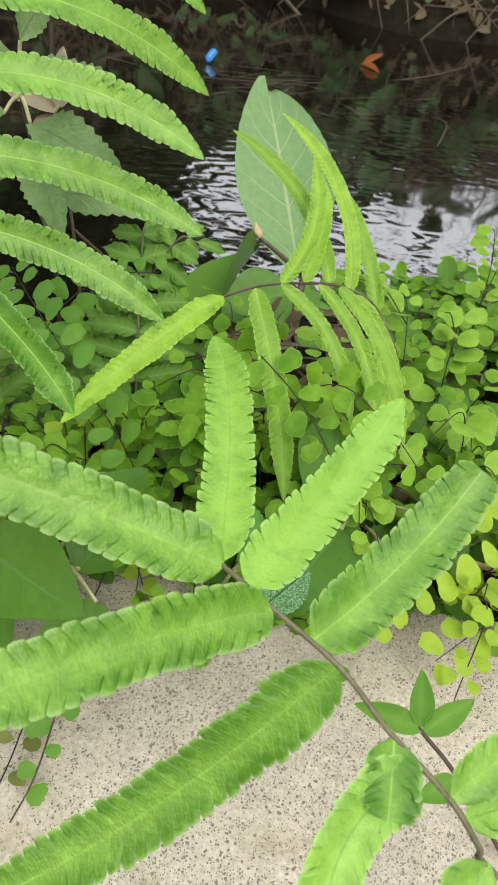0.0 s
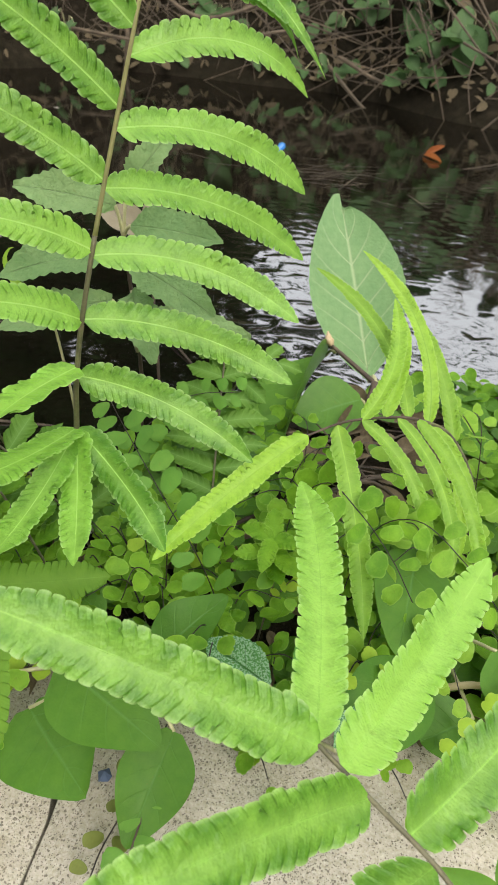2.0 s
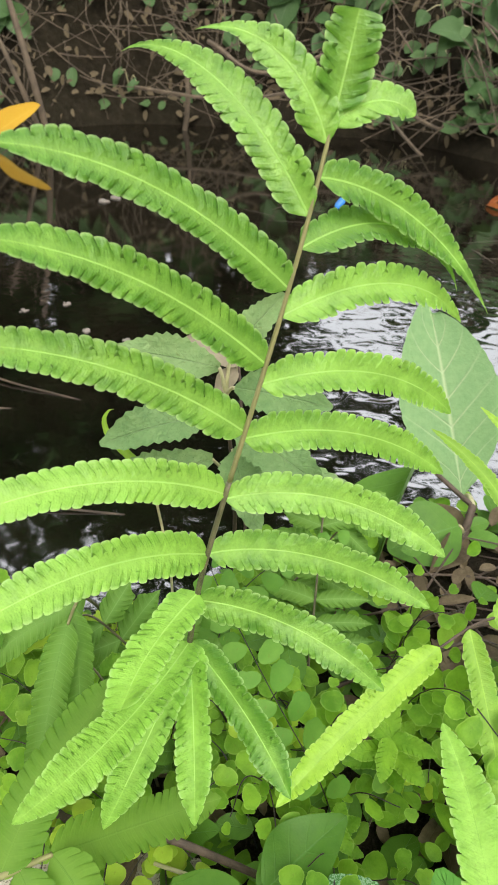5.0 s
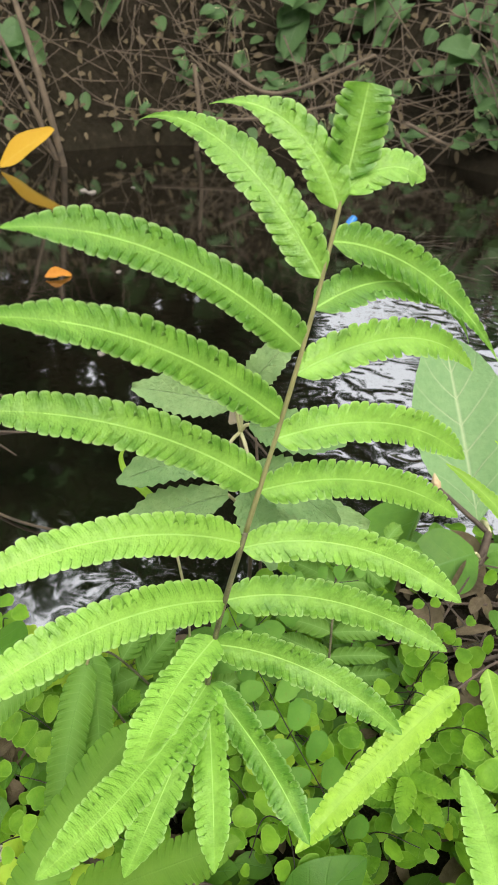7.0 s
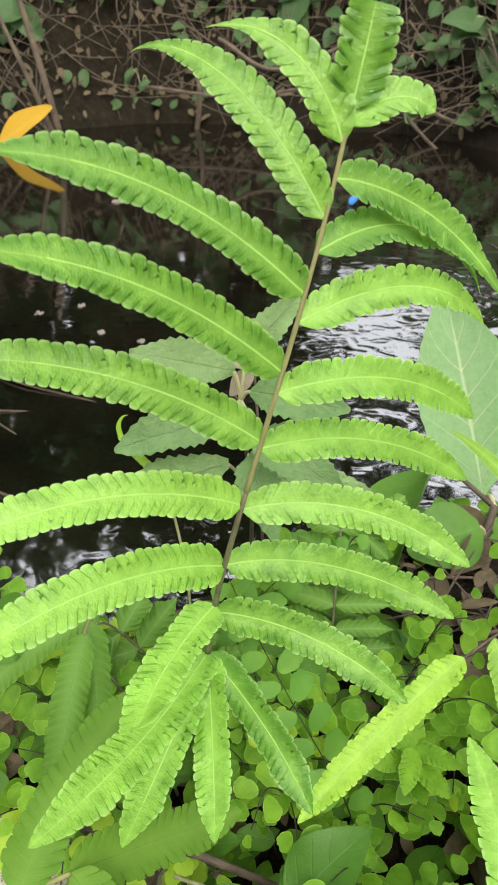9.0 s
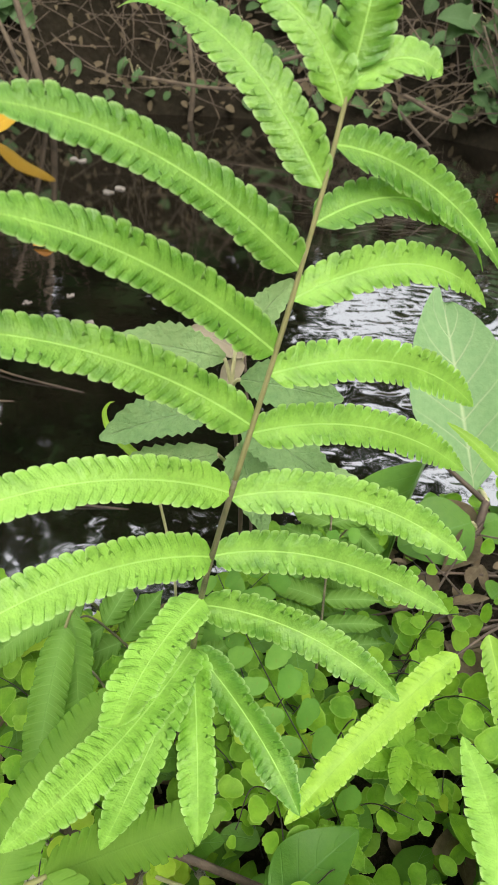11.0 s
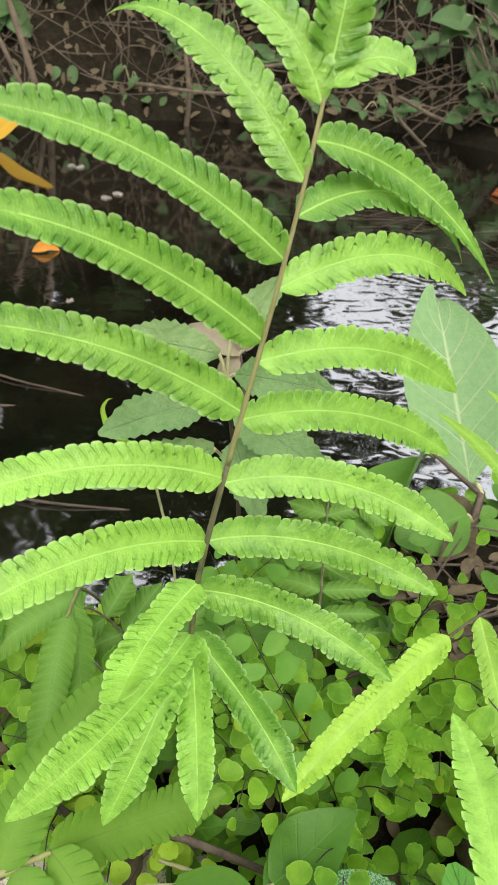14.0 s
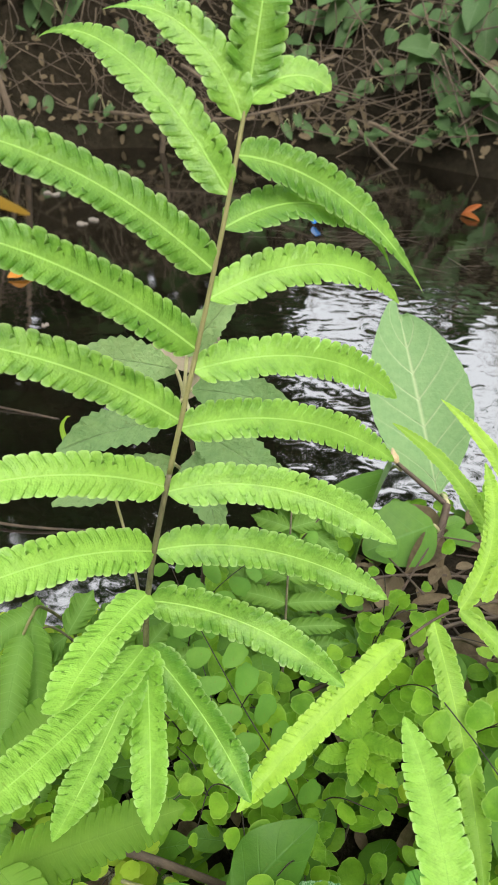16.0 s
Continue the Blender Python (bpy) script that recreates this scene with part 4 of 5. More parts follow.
for root, tip, rise, pairs, size, key in (
        ((0.50, 0.40, 0), (0.42, 0.45, 0.085), 0.05, 6, 0.0160, "g"), ((0.50, 0.41, 0), (0.55, 0.40, 0.085), 0.05, 6, 0.0155, "g"),
        ((0.51, 0.44, 0), (0.53, 0.52, 0.085), 0.05, 6, 0.0150, "g"), ((0.49, 0.46, 0), (0.47, 0.53, 0.085), 0.05, 6, 0.0140, "g"),
        ((0.53, 0.50, 0), (0.62, 0.57, 0.09), 0.06, 6, 0.0140, "g"), ((0.54, 0.52, 0), (0.55, 0.62, 0.095), 0.06, 6, 0.0140, "g"),
        ((0.52, 0.38, 0), (0.48, 0.36, 0.085), 0.05, 5, 0.0150, "g"), ((0.54, 0.39, 0), (0.61, 0.43, 0.08), 0.05, 6, 0.0150, "g"),
        ((0.55, 0.36, 0), (0.60, 0.34, 0.07), 0.05, 5, 0.0140, "g"), ((0.57, 0.46, 0), (0.65, 0.50, 0.08), 0.05, 6, 0.0140, "g"),
        ((0.46, 0.40, 0), (0.41, 0.38, 0.08), 0.05, 5, 0.0155, "g"), ((0.44, 0.37, 0), (0.45, 0.31, 0.06), 0.04, 5, 0.0130, "g"),
        ((0.515, 0.325, 0), (0.530, 0.285, 0.060), 0.05, 5, 0.0125, "y"),
        ((0.530, 0.330, 0), (0.570, 0.280, 0.060), 0.05, 9, 0.0135, "y"), ((0.500, 0.320, 0), (0.500, 0.245, 0.018), 0.05, 7, 0.0105, "y"),
        ((0.34, 0.42, 0), (0.39, 0.46, 0.085), 0.04, 5, 0.0130, "g"), ((0.36, 0.45, 0), (0.35, 0.50, 0.08), 0.04, 5, 0.0120, "g"),
        ((0.39, 0.43, 0), (0.34, 0.41, 0.085), 0.04, 5, 0.0130, "g"),
        ((0.31, 0.35, 0), (0.28, 0.305, 0.075), 0.04, 5, 0.0120, "g"), ((0.34, 0.33, 0), (0.32, 0.295, 0.070), 0.035, 4, 0.0115, "g"),
        ((0.38, 0.32, 0), (0.39, 0.29, 0.060), 0.035, 5, 0.0115, "g"),
        ((0.16, 0.40, 0), (0.12, 0.36, 0.105), 0.04, 6, 0.0145, "y"), ((0.15, 0.41, 0), (0.17, 0.43, 0.065), 0.03, 5, 0.0140, "y"),
        ((0.12, 0.38, 0), (0.08, 0.41, 0.10), 0.04, 6, 0.0145, "g"), ((0.18, 0.37, 0), (0.20, 0.33, 0.10), 0.04, 5, 0.0140, "g"),
        ((0.365, 0.29, 0), (0.345, 0.262, 0.050), 0.03, 4, 0.0110, "g"),
        ((0.41, 0.31, 0), (0.425, 0.345, 0.060), 0.03, 5, 0.0120, "g"), ((0.29, 0.33, 0), (0.255, 0.315, 0.060), 0.03, 5, 0.0120, "g"),
        ((0.26, 0.36, 0), (0.29, 0.385, 0.070), 0.03, 5, 0.0125, "g"), ((0.33, 0.38, 0), (0.305, 0.36, 0.075), 0.03, 5, 0.0125, "g"),
        ((0.42, 0.40, 0), (0.385, 0.375, 0.075), 0.03, 5, 0.0130, "g"), ((0.44, 0.44, 0), (0.465, 0.40, 0.080), 0.04, 5, 0.0145, "g"),
        ((0.20, 0.31, 0), (0.165, 0.285, 0.055), 0.03, 5, 0.0135, "y"), ((0.25, 0.32, 0), (0.232, 0.272, 0.035), 0.02, 5, 0.0125, "y"), ((0.23, 0.31, 0), (0.205, 0.268, 0.035), 0.02, 5, 0.0125, "g"), ((0.15, 0.32, 0), (0.195, 0.262, 0.045), 0.03, 5, 0.0130, "g"), ((0.14, 0.30, 0), (0.150, 0.262, 0.040), 0.02, 4, 0.0130, "y"), ((0.10, 0.33, 0), (0.11, 0.29, 0.10), 0.04, 5, 0.0140, "g"), ((0.22, 0.32, 0), (0.18, 0.29, 0.09), 0.04, 5, 0.0140, "g")):
    z0 = ground_z(root[0], root[1])
    key = "l" if key == "g" and root[0] > 0.42 else key
    maidenhair((root[0], root[1], z0), tip, rise, pairs, size, key, GOLD if key == "y" and root[0] > 0.4 else GREEN, BED.randrange(9999))
SPROUT = "low maidenhair sprout with round pale green leaflets near the soil"
for k in range(26):
    x, y = BED.uniform(0.25, 0.45), BED.uniform(0.290, 0.415)
    maidenhair((x, y, ground_z(x, y)), (x + BED.uniform(-0.035, 0.035), y + BED.uniform(-0.03, 0.02), BED.uniform(0.025, 0.060)), 0.02, 4, BED.uniform(0.0105, 0.0145), "gggyd"[k % 5], SPROUT, BED.randrange(9999), k % 2 == 0)


# ---------------------------------------------------------------- broad-leaved plants
def stalked_leaf(plant, origin, root, base, tip, face, width, mat, shape="ovate", stalk=M_RACHIS_G, radius=0.0011, **kw):
    """One leaf of a plant: a bowed stalk from root to base, and a blade from base to tip."""
    origin, root, base, tip = (np.array(v, float) for v in (origin, root, base, tip))
    length = float(np.linalg.norm(tip - base))
    sag = (root + base) / 2 + np.array([0, 0, 0.12 * np.linalg.norm(base - root)])
    part("leaf_stalk", tube("leaf_stalk", smooth_line([root, sag, base], 10) - origin, (radius * 1.2, radius), stalk, 6), plant)
    droop = kw.get("droop", 20.0)
    d = unit(tip - base)
    f = np.asarray(face, float)
    z = unit(f - np.dot(f, d) * d)
    a = radians(droop * 0.5)
    way = d * math.cos(a) + z * math.sin(a)
    me = leaf_mesh("leaf", length * (1 + 0.012 * (droop / 20) ** 2), width, mat, shape, **kw)
    return part("leaf", me, plant, m=frame_at(base - origin, way, f))


sap_root = (0.398, 0.590, ground_z(0.398, 0.590))
sapling = thing("tree_seedling", sap_root, "young tree seedling with one large pale-veined green leaf", "seedling")
sap_line = smooth_line([sap_root, (0.403, 0.598, 0.000), (0.407, 0.612, 0.022), (0.411, 0.628, 0.044)], 14)
part("stem", tube("stem", sap_line - np.array(sap_root), (0.0046, 0.0040, 0.0034), M_TWIG, 8), sapling, "dark brown woody stem")
twig = smooth_line([(0.411, 0.628, 0.042), (0.388, 0.645, 0.050), (0.366, 0.664, 0.056)], 10)
part("side_twig", tube("side_twig", twig - np.array(sap_root), (0.0025, 0.0020), M_TWIG, 7), sapling)
bud = smooth_line([(0.366, 0.664, 0.056), (0.362, 0.668, 0.061), (0.360, 0.670, 0.068)], 6)
part("bud", tube("bud", bud - np.array(sap_root), (0.0022, 0.0045, 0.003, 0.0006), M_BUD, 7), sapling, "torn pale tan bud tip")
stalked_leaf(sapling, sap_root, (0.411, 0.628, 0.043), (0.408, 0.672, 0.018), (0.353, 0.790, 0.153), (0.05, -0.75, 0.62), 0.096, M_BIG, "blade",
             radius=0.0020, nu=22, teeth=14, tooth=0.03, droop=16.0, cup=0.20, wave=0.022, seed=5, lop=0.07)
stalked_leaf(sapling, sap_root, (0.370, 0.662, 0.050), (0.361, 0.690, 0.030), (0.335, 0.563, 0.002), (-0.75, -0.1, 0.65), 0.085, M_BROAD, "ovate",
             radius=0.0014, nu=18, droop=25.0, cup=0.45, seed=6)
stalked_leaf(sapling, sap_root, (0.407, 0.612, 0.022), (0.400, 0.606, 0.036), (0.345, 0.575, 0.022), (0.1, -0.5, 0.8), 0.058, M_BROAD, "ovate",
             radius=0.0014, nu=18, droop=30.0, cup=0.15, seed=7)

vine_root = (0.300, 0.300, ground_z(0.300, 0.300))
vine = thing("broad_leaf_vine", vine_root, "creeping vine with smooth heart-shaped dark green leaves beside concrete", "vine")
part("stem", tube("stem", smooth_line([vine_root, (0.292, 0.288, 0.035), (0.275, 0.285, 0.05), (0.245, 0.290, 0.04)], 14) - np.array(vine_root), (0.0013, 0.001), M_RACHIS_G, 6), vine)
for base, tip, face, width, mt, sd in (
        ((0.303, 0.287, 0.056), (0.334, 0.318, 0.078), (-0.1, -0.3, 0.95), 0.032, M_BROAD, 1), ((0.258, 0.275, 0.055), (0.318, 0.246, 0.050), (0.0, -0.35, 0.93), 0.048, M_BROAD, 2),
        ((0.243, 0.262, 0.030), (0.288, 0.226, 0.030), (-0.1, -0.3, 0.95), 0.052, M_BROAD, 3), ((0.322, 0.258, 0.044), (0.312, 0.212, 0.022), (0.15, -0.2, 0.95), 0.036, M_BROAD, 4),
        ((0.308, 0.276, 0.043), (0.332, 0.330, 0.056), (0.1, -0.3, 0.95), 0.042, M_BROAD, 5), ((0.222, 0.270, 0.040), (0.200, 0.232, 0.030), (0, -0.3, 0.95), 0.050, M_BROAD, 6)):
    stalked_leaf(vine, vine_root, (0.292, 0.288, 0.035), base, tip, face, width, mt, "pointed", nu=20, droop=22.0, cup=0.16, wave=0.03, seed=sd)

vine_root = (0.455, 0.370, ground_z(0.455, 0.370))
vine = thing("broad_leaf_vine", vine_root, "smooth blue-green ovate leaves hanging among maidenhair ferns", "vine")
for base, tip, face, width, sd in (((0.436, 0.384, 0.075), (0.428, 0.318, 0.058), (0.1, -0.45, 0.88), 0.044, 8), ((0.440, 0.320, 0.050), (0.405, 0.262, 0.045), (0, -0.4, 0.9), 0.044, 9),
                                   ((0.480, 0.330, 0.060), (0.500, 0.300, 0.045), (0, -0.3, 0.9), 0.040, 10), ((0.470, 0.300, 0.040), (0.445, 0.288, 0.030), (0, -0.4, 0.9), 0.036, 12)):
    stalked_leaf(vine, vine_root, vine_root, base, tip, face, width, M_BROAD, "ovate", nu=16, droop=22.0, cup=0.10, wave=0.015, seed=sd)

sprig_root = (0.320, 0.315, ground_z(0.320, 0.315))
sprig = thing("trailing_sprig", sprig_root, "thin wiry sprig with bronzed round leaflets trailing over concrete", "sprig")
sprig_line = smooth_line([sprig_root, (0.318, 0.296, 0.024), (0.314, 0.277, 0.020), (0.307, 0.259, 0.010), (0.302, 0.232, 0.006), (0.298, 0.214, 0.006), (0.297, 0.196, 0.005), (0.295, 0.176, 0.005)], 28)
part("stem", tube("stem", sprig_line - np.array(sprig_root), (0.0005, 0.0004), M_WIRE, 5), sprig)
SPRIG = random.Random(41)
sprig_blades = [fan_mesh(0.0105, M_BRONZE, 50 + k, 88, 2) for k in range(3)]
for k in range(6):
    p = along(sprig_line, 0.42 + 0.1 * k)
    for sgn in (-1, 1):
        way = unit((sgn, -0.2 + SPRIG.uniform(-0.5, 0.3), SPRIG.uniform(0.0, 0.25)))
        size = SPRIG.uniform(0.75, 1.1)
        part("leaflet", sprig_blades[(k + (sgn > 0)) % 3], sprig, m=frame_at(p - np.array(sprig_root) + way * 0.0025, way, (SPRIG.uniform(-0.3, 0.3), SPRIG.uniform(-0.5, 0.1), 0.9)) @ Matrix.Diagonal((size, size, size, 1)))

herb_root = (0.372, 0.300, ground_z(0.372, 0.300))
herb = thing("speckled_herb", herb_root, "small herb with a silver-speckled leaf and a toothed green leaf", "herb")
stalked_leaf(herb, herb_root, herb_root, (0.364, 0.276, 0.070), (0.330, 0.291, 0.074), (0, -0.4, 0.9), 0.026, M_SPOT, "ovate", teeth=11, tooth=0.10, droop=18.0, cup=0.12, seed=13)
stalked_leaf(herb, herb_root, herb_root, (0.392, 0.276, 0.072), (0.378, 0.306, 0.078), (0, -0.4, 0.9), 0.026, M_TOOTH, "ovate", teeth=12, tooth=0.11, droop=18.0, cup=0.15, seed=14)
stalked_leaf(herb, herb_root, herb_root, (0.400, 0.262, 0.050), (0.422, 0.285, 0.055), (0, -0.4, 0.9), 0.024, M_SPOT, "ovate", teeth=11, tooth=0.10, droop=18.0, cup=0.12, seed=15)

bush_root = (0.225, 0.495, ground_z(0.225, 0.495))
bush = thing("wrinkled_leaf_shrub", bush_root, "small shrub with pale wrinkled toothed leaves at the bank", "shrub")
bush_top = (0.228, 0.478, 0.205)
part("stem", tube("stem", smooth_line([bush_root, (0.232, 0.49, 0.1), bush_top], 12) - np.array(bush_root), (0.0018, 0.0012), M_TWIG, 7), bush)
for base, tip, face, width, mt, sd in (
        ((0.225, 0.475, 0.225), (0.165, 0.468, 0.232), (0.1, -0.75, 0.6), 0.044, M_CRINKLE, 1), ((0.235, 0.472, 0.215), (0.292, 0.470, 0.212), (0.0, -0.7, 0.7), 0.046, M_CRINKLE, 2),
        ((0.222, 0.465, 0.198), (0.168, 0.430, 0.190), (0.0, -0.6, 0.75), 0.048, M_CRINKLE, 3), ((0.238, 0.462, 0.195), (0.295, 0.440, 0.178), (0.1, -0.6, 0.75), 0.050, M_CRINKLE, 4),
        ((0.225, 0.460, 0.170), (0.165, 0.420, 0.158), (-0.1, -0.6, 0.75), 0.046, M_CRINKLE, 5), ((0.236, 0.466, 0.175), (0.262, 0.425, 0.150), (0.1, -0.6, 0.75), 0.044, M_CRINKLE, 6),
        ((0.230, 0.482, 0.232), (0.258, 0.490, 0.268), (0.1, -0.8, 0.5), 0.034, M_CRINKLE, 7),
        ((0.235, 0.480, 0.150), (0.310, 0.490, 0.140), (0.1, -0.6, 0.75), 0.048, M_CRINKLE, 11)):
    stalked_leaf(bush, bush_root, bush_top if base[2] > 0.19 else (0.231, 0.487, 0.12), base, tip, face, width * 0.66, mt, "ovate", teeth=11, tooth=0.2, droop=34.0, cup=0.18, wave=0.09, seed=40 + sd)

dead_root = (0.225, 0.555, ground_z(0.225, 0.555))
dead_stem = thing("withered_sprig", dead_root, "withered sprig with curled grey-brown leaves", "sprig")
dead_top = (0.205, 0.598, 0.165)
part("stem", tube("stem", smooth_line([dead_root, (0.218, 0.575, 0.07), dead_top], 12) - np.array(dead_root), (0.0016, 0.0010), M_TWIG, 6), dead_stem)
for base, tip, face, width, sd in ((dead_top, (0.160, 0.606, 0.178), (0.1, -0.6, 0.75), 0.026, 1), ((0.208, 0.598, 0.168), (0.212, 0.606, 0.205), (0.2, -0.9, 0.3), 0.018, 2),
                                   ((0.204, 0.598, 0.160), (0.188, 0.590, 0.140), (0.0, -0.8, 0.5), 0.016, 3)):
    stalked_leaf(dead_stem, dead_root, dead_top, base, tip, face, width, M_WITHER, "pointed", droop=40.0, cup=0.35, wave=0.06, seed=80 + sd)

left_root = (0.105, 0.400, ground_z(0.105, 0.400))
left = thing("broad_leaf_herb", left_root, "herb with a smooth green leaf on a pale bowed stalk", "herb")
stalked_leaf(left, left_root, left_root, (0.072, 0.378, 0.190), (0.122, 0.371, 0.198), (0.2, -0.6, 0.75), 0.034, M_BROAD, "ovate", radius=0.0014, droop=25.0, cup=0.2, seed=60)
stalked_leaf(left, left_root, left_root, (0.115, 0.360, 0.120), (0.150, 0.330, 0.125), (0.1, -0.5, 0.85), 0.040, M_BROAD, "ovate", radius=0.0013, droop=25.0, cup=0.2, seed=61)

shoot_root = (0.205, 0.425, ground_z(0.205, 0.425))
shoot = thing("curled_shoot", shoot_root, "young pale green shoot with a hooked tip", "shoot")
part("stem", tube("stem", smooth_line([shoot_root, (0.205, 0.432, 0.09), (0.192, 0.440, 0.168)], 12) - np.array(shoot_root), (0.0011, 0.0008), M_RACHIS_G, 6), shoot)
pts = smooth_line([(0.192, 0.440, 0.166), (0.176, 0.447, 0.172), (0.163, 0.451, 0.180), (0.159, 0.453, 0.190), (0.162, 0.454, 0.197), (0.166, 0.454, 0.199)], 18) - np.array(shoot_root)
part("leaf", pinna_mesh(pts, np.array([unit(v) for v in np.gradient(pts, axis=0)]), unit((0.2, -0.8, 0.5)), 0.006, 0.0030, M_YOUNG, 77, depth=0.2, tail=0.15, slim=1.0, bow=1.0), shoot)

sprig_root = (0.520, 0.185, 0.0)
sprig = thing("leafy_sprig", sprig_root, "thin leafy sprig with pointed green leaves rising over concrete", "sprig")
sprig_line = smooth_line([sprig_root, (0.496, 0.188, 0.040), (0.482, 0.200, 0.052), (0.470, 0.212, 0.056), (0.468, 0.220, 0.060)], 18)
part("stem", tube("stem", sprig_line - np.array(sprig_root), (0.0011, 0.0008), M_TWIG, 6), sprig)
for base, tip, sd in (((0.470, 0.212, 0.056), (0.471, 0.232, 0.066), 1), ((0.471, 0.211, 0.056), (0.443, 0.217, 0.058), 2), ((0.472, 0.210, 0.055), (0.493, 0.224, 0.062), 3), ((0.486, 0.196, 0.048), (0.470, 0.188, 0.044), 4)):
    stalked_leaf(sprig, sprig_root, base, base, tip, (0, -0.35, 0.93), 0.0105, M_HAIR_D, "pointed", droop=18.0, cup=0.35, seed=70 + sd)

creep_root = (0.316, 0.262, 0.004)
creep = thing("creeping_sprig", creep_root, "trailing thin stem with small round olive leaflets on concrete", "sprig")
creep_line = smooth_line([creep_root, (0.318, 0.248, 0.03), (0.316, 0.222, 0.028), (0.312, 0.190, 0.012), (0.306, 0.172, 0.004)], 18)
part("stem", tube("stem", creep_line - np.array(creep_root), (0.0007, 0.0004), M_TWIG, 5), creep)
for k in range(9):
    s = 0.25 + 0.08 * k
    b = along(creep_line, s) - np.array(creep_root)
    sg = -1 if k % 2 else 1
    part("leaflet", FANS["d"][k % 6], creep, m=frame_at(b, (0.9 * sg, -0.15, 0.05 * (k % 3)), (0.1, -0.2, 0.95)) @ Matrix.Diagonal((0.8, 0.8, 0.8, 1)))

# ---------------------------------------------------------------- loose bits on the near bank
DEAD = random.Random(91)


def stick(name, pts, radii, mat, label, category="stick"):
    o = np.array(pts[0], float)
    ob = new(name, tube(name, smooth_line(pts, 14) - o, radii, mat, 7))
    ob.location = pts[0]
    return tagged(ob, label, category)


stick("fallen_stick", ((0.150, 0.325, 0.005), (0.200, 0.292, 0.055), (0.245, 0.292, 0.066), (0.280, 0.296, 0.050), (0.315, 0.310, 0.005)), (0.0024, 0.0021, 0.0018), M_TWIG,
      "dead brown stick lying through the ferns")
stick("dry_straw", ((0.445, 0.322, 0.020), (0.475, 0.318, 0.045), (0.520, 0.316, 0.040), (0.560, 0.330, 0.008)), (0.0022, 0.0014), M_STRAW, "dry pale straw stalk under maidenhair leaves", "straw")
for k in range(16):
    x, y, a, ln = DEAD.uniform(0.34, 0.49), DEAD.uniform(0.47, 0.64), DEAD.uniform(0, 6.3), DEAD.uniform(0.02, 0.05)
    z = ground_z(x, y)
    stick("fallen_twig", ((x - ln * math.cos(a), y - ln * math.sin(a), z + 0.006), (x, y, z + 0.018), (x + ln * math.cos(a), y + ln * math.sin(a), z + DEAD.uniform(0.006, 0.03))), (0.0011, 0.0006),
          M_TWIG, "thin dry twig lying on dead leaves", "twig")
stick("fallen_stick", ((0.300, 0.412, 0.010), (0.322, 0.426, 0.030), (0.362, 0.446, 0.040), (0.407, 0.470, 0.050), (0.440, 0.487, 0.020)), (0.0017, 0.0014), M_TWIG, "dark slender stick lying through low leaves")
stick("fallen_stick", ((0.36, 0.47, 0.0), (0.40, 0.50, 0.022), (0.46, 0.53, 0.02), (0.50, 0.55, 0.0)), (0.002, 0.0014), M_TWIG, "thin brown stick on litter")
stick("fallen_stick", ((0.30, 0.52, 0.0), (0.36, 0.55, 0.02), (0.45, 0.58, 0.01)), (0.0018, 0.001), M_TWIG, "thin brown stick on litter")

chip = new("stone_chip", mesh_of("stone_chip", [(0, 0, 0.004), (0.004, 0, 0), (0.001, 0.004, 0), (-0.004, 0.001, 0), (-0.002, -0.004, 0), (0.003, -0.003, 0)],
                                 [(0, 1, 2), (0, 2, 3), (0, 3, 4), (0, 4, 5), (0, 5, 1), (5, 4, 3, 2, 1)], M_BLUECHIP, smooth=False))
chip.location = (0.286, 0.251, 0.0005)
tagged(chip, "small blue-grey stone chip on concrete", "stone")

wrap = new("torn_wrapper", leaf_mesh("torn_wrapper", 0.04, 0.025, M_WHITE, "oblong", nu=10, teeth=4, tooth=0.2, droop=30, cup=0.3, wave=0.06, seed=3))
wrap.matrix_world = frame_at((0.180, 0.405, 0.012), (0.9, 0.3, 0.1), (0, -0.4, 0.9))
tagged(wrap, "pale torn plastic wrapper caught in the undergrowth", "litter")


def scatter(name, label, category, count, place, build, mat):
    """Many small pieces joined into one mesh, for what nobody could count."""
    verts, faces, uvs = [], [], []
    for k in range(count):
        v, f, u = build(k)
        m = place(k)
        o = len(verts)
        verts += [m @ Vector(p) for p in v]
        faces += [tuple(o + i for i in q) for q in f]
        uvs += u
    return tagged(new(name, mesh_of(name, verts, faces, mat, uvs)), label, category, kind="stuff")


LIT = random.Random(5)


def small_leaf(size, wide):
    """A pointed leaf of twelve triangles, folded along its midrib."""
    v, u = [], []
    rows = ((0, 0.05), (0.10, 0.55), (0.28, 0.92), (0.5, 1.0), (0.74, 0.84), (0.92, 0.42), (1.0, 0.04))
    for i, w in rows:
        for s in (-1, 0, 1):
            v.append((size * i, s * w * wide * size / 2, size * (0.10 * abs(s) * w - 0.14 * i * i)))
            u.append((i, s))
    f = [(r * 3 + k, r * 3 + 3 + k, r * 3 + 4 + k, r * 3 + 1 + k) for r in range(len(rows) - 1) for k in range(2)]
    return v, f, u


def on_bank(k, low=0.004, high=0.02, bare=False):
    while True:
        x, y = LIT.uniform(-0.15, 0.85), LIT.uniform(0.30, 0.85)
        if y < near_edge(x) - 0.02 and not (bare and x < 0.22 and y > 0.44) and not (bare and 0.335 < x < 0.48 and 0.47 < y < 0.66 and LIT.random() < 0.94):
            break
    az = LIT.uniform(0, 360)
    return frame_at((x, y, ground_z(x, y) + LIT.uniform(low, high)), heading(az, LIT.uniform(-15, 35)), (LIT.uniform(-0.5, 0.5), LIT.uniform(-0.7, 0.2), 0.8))


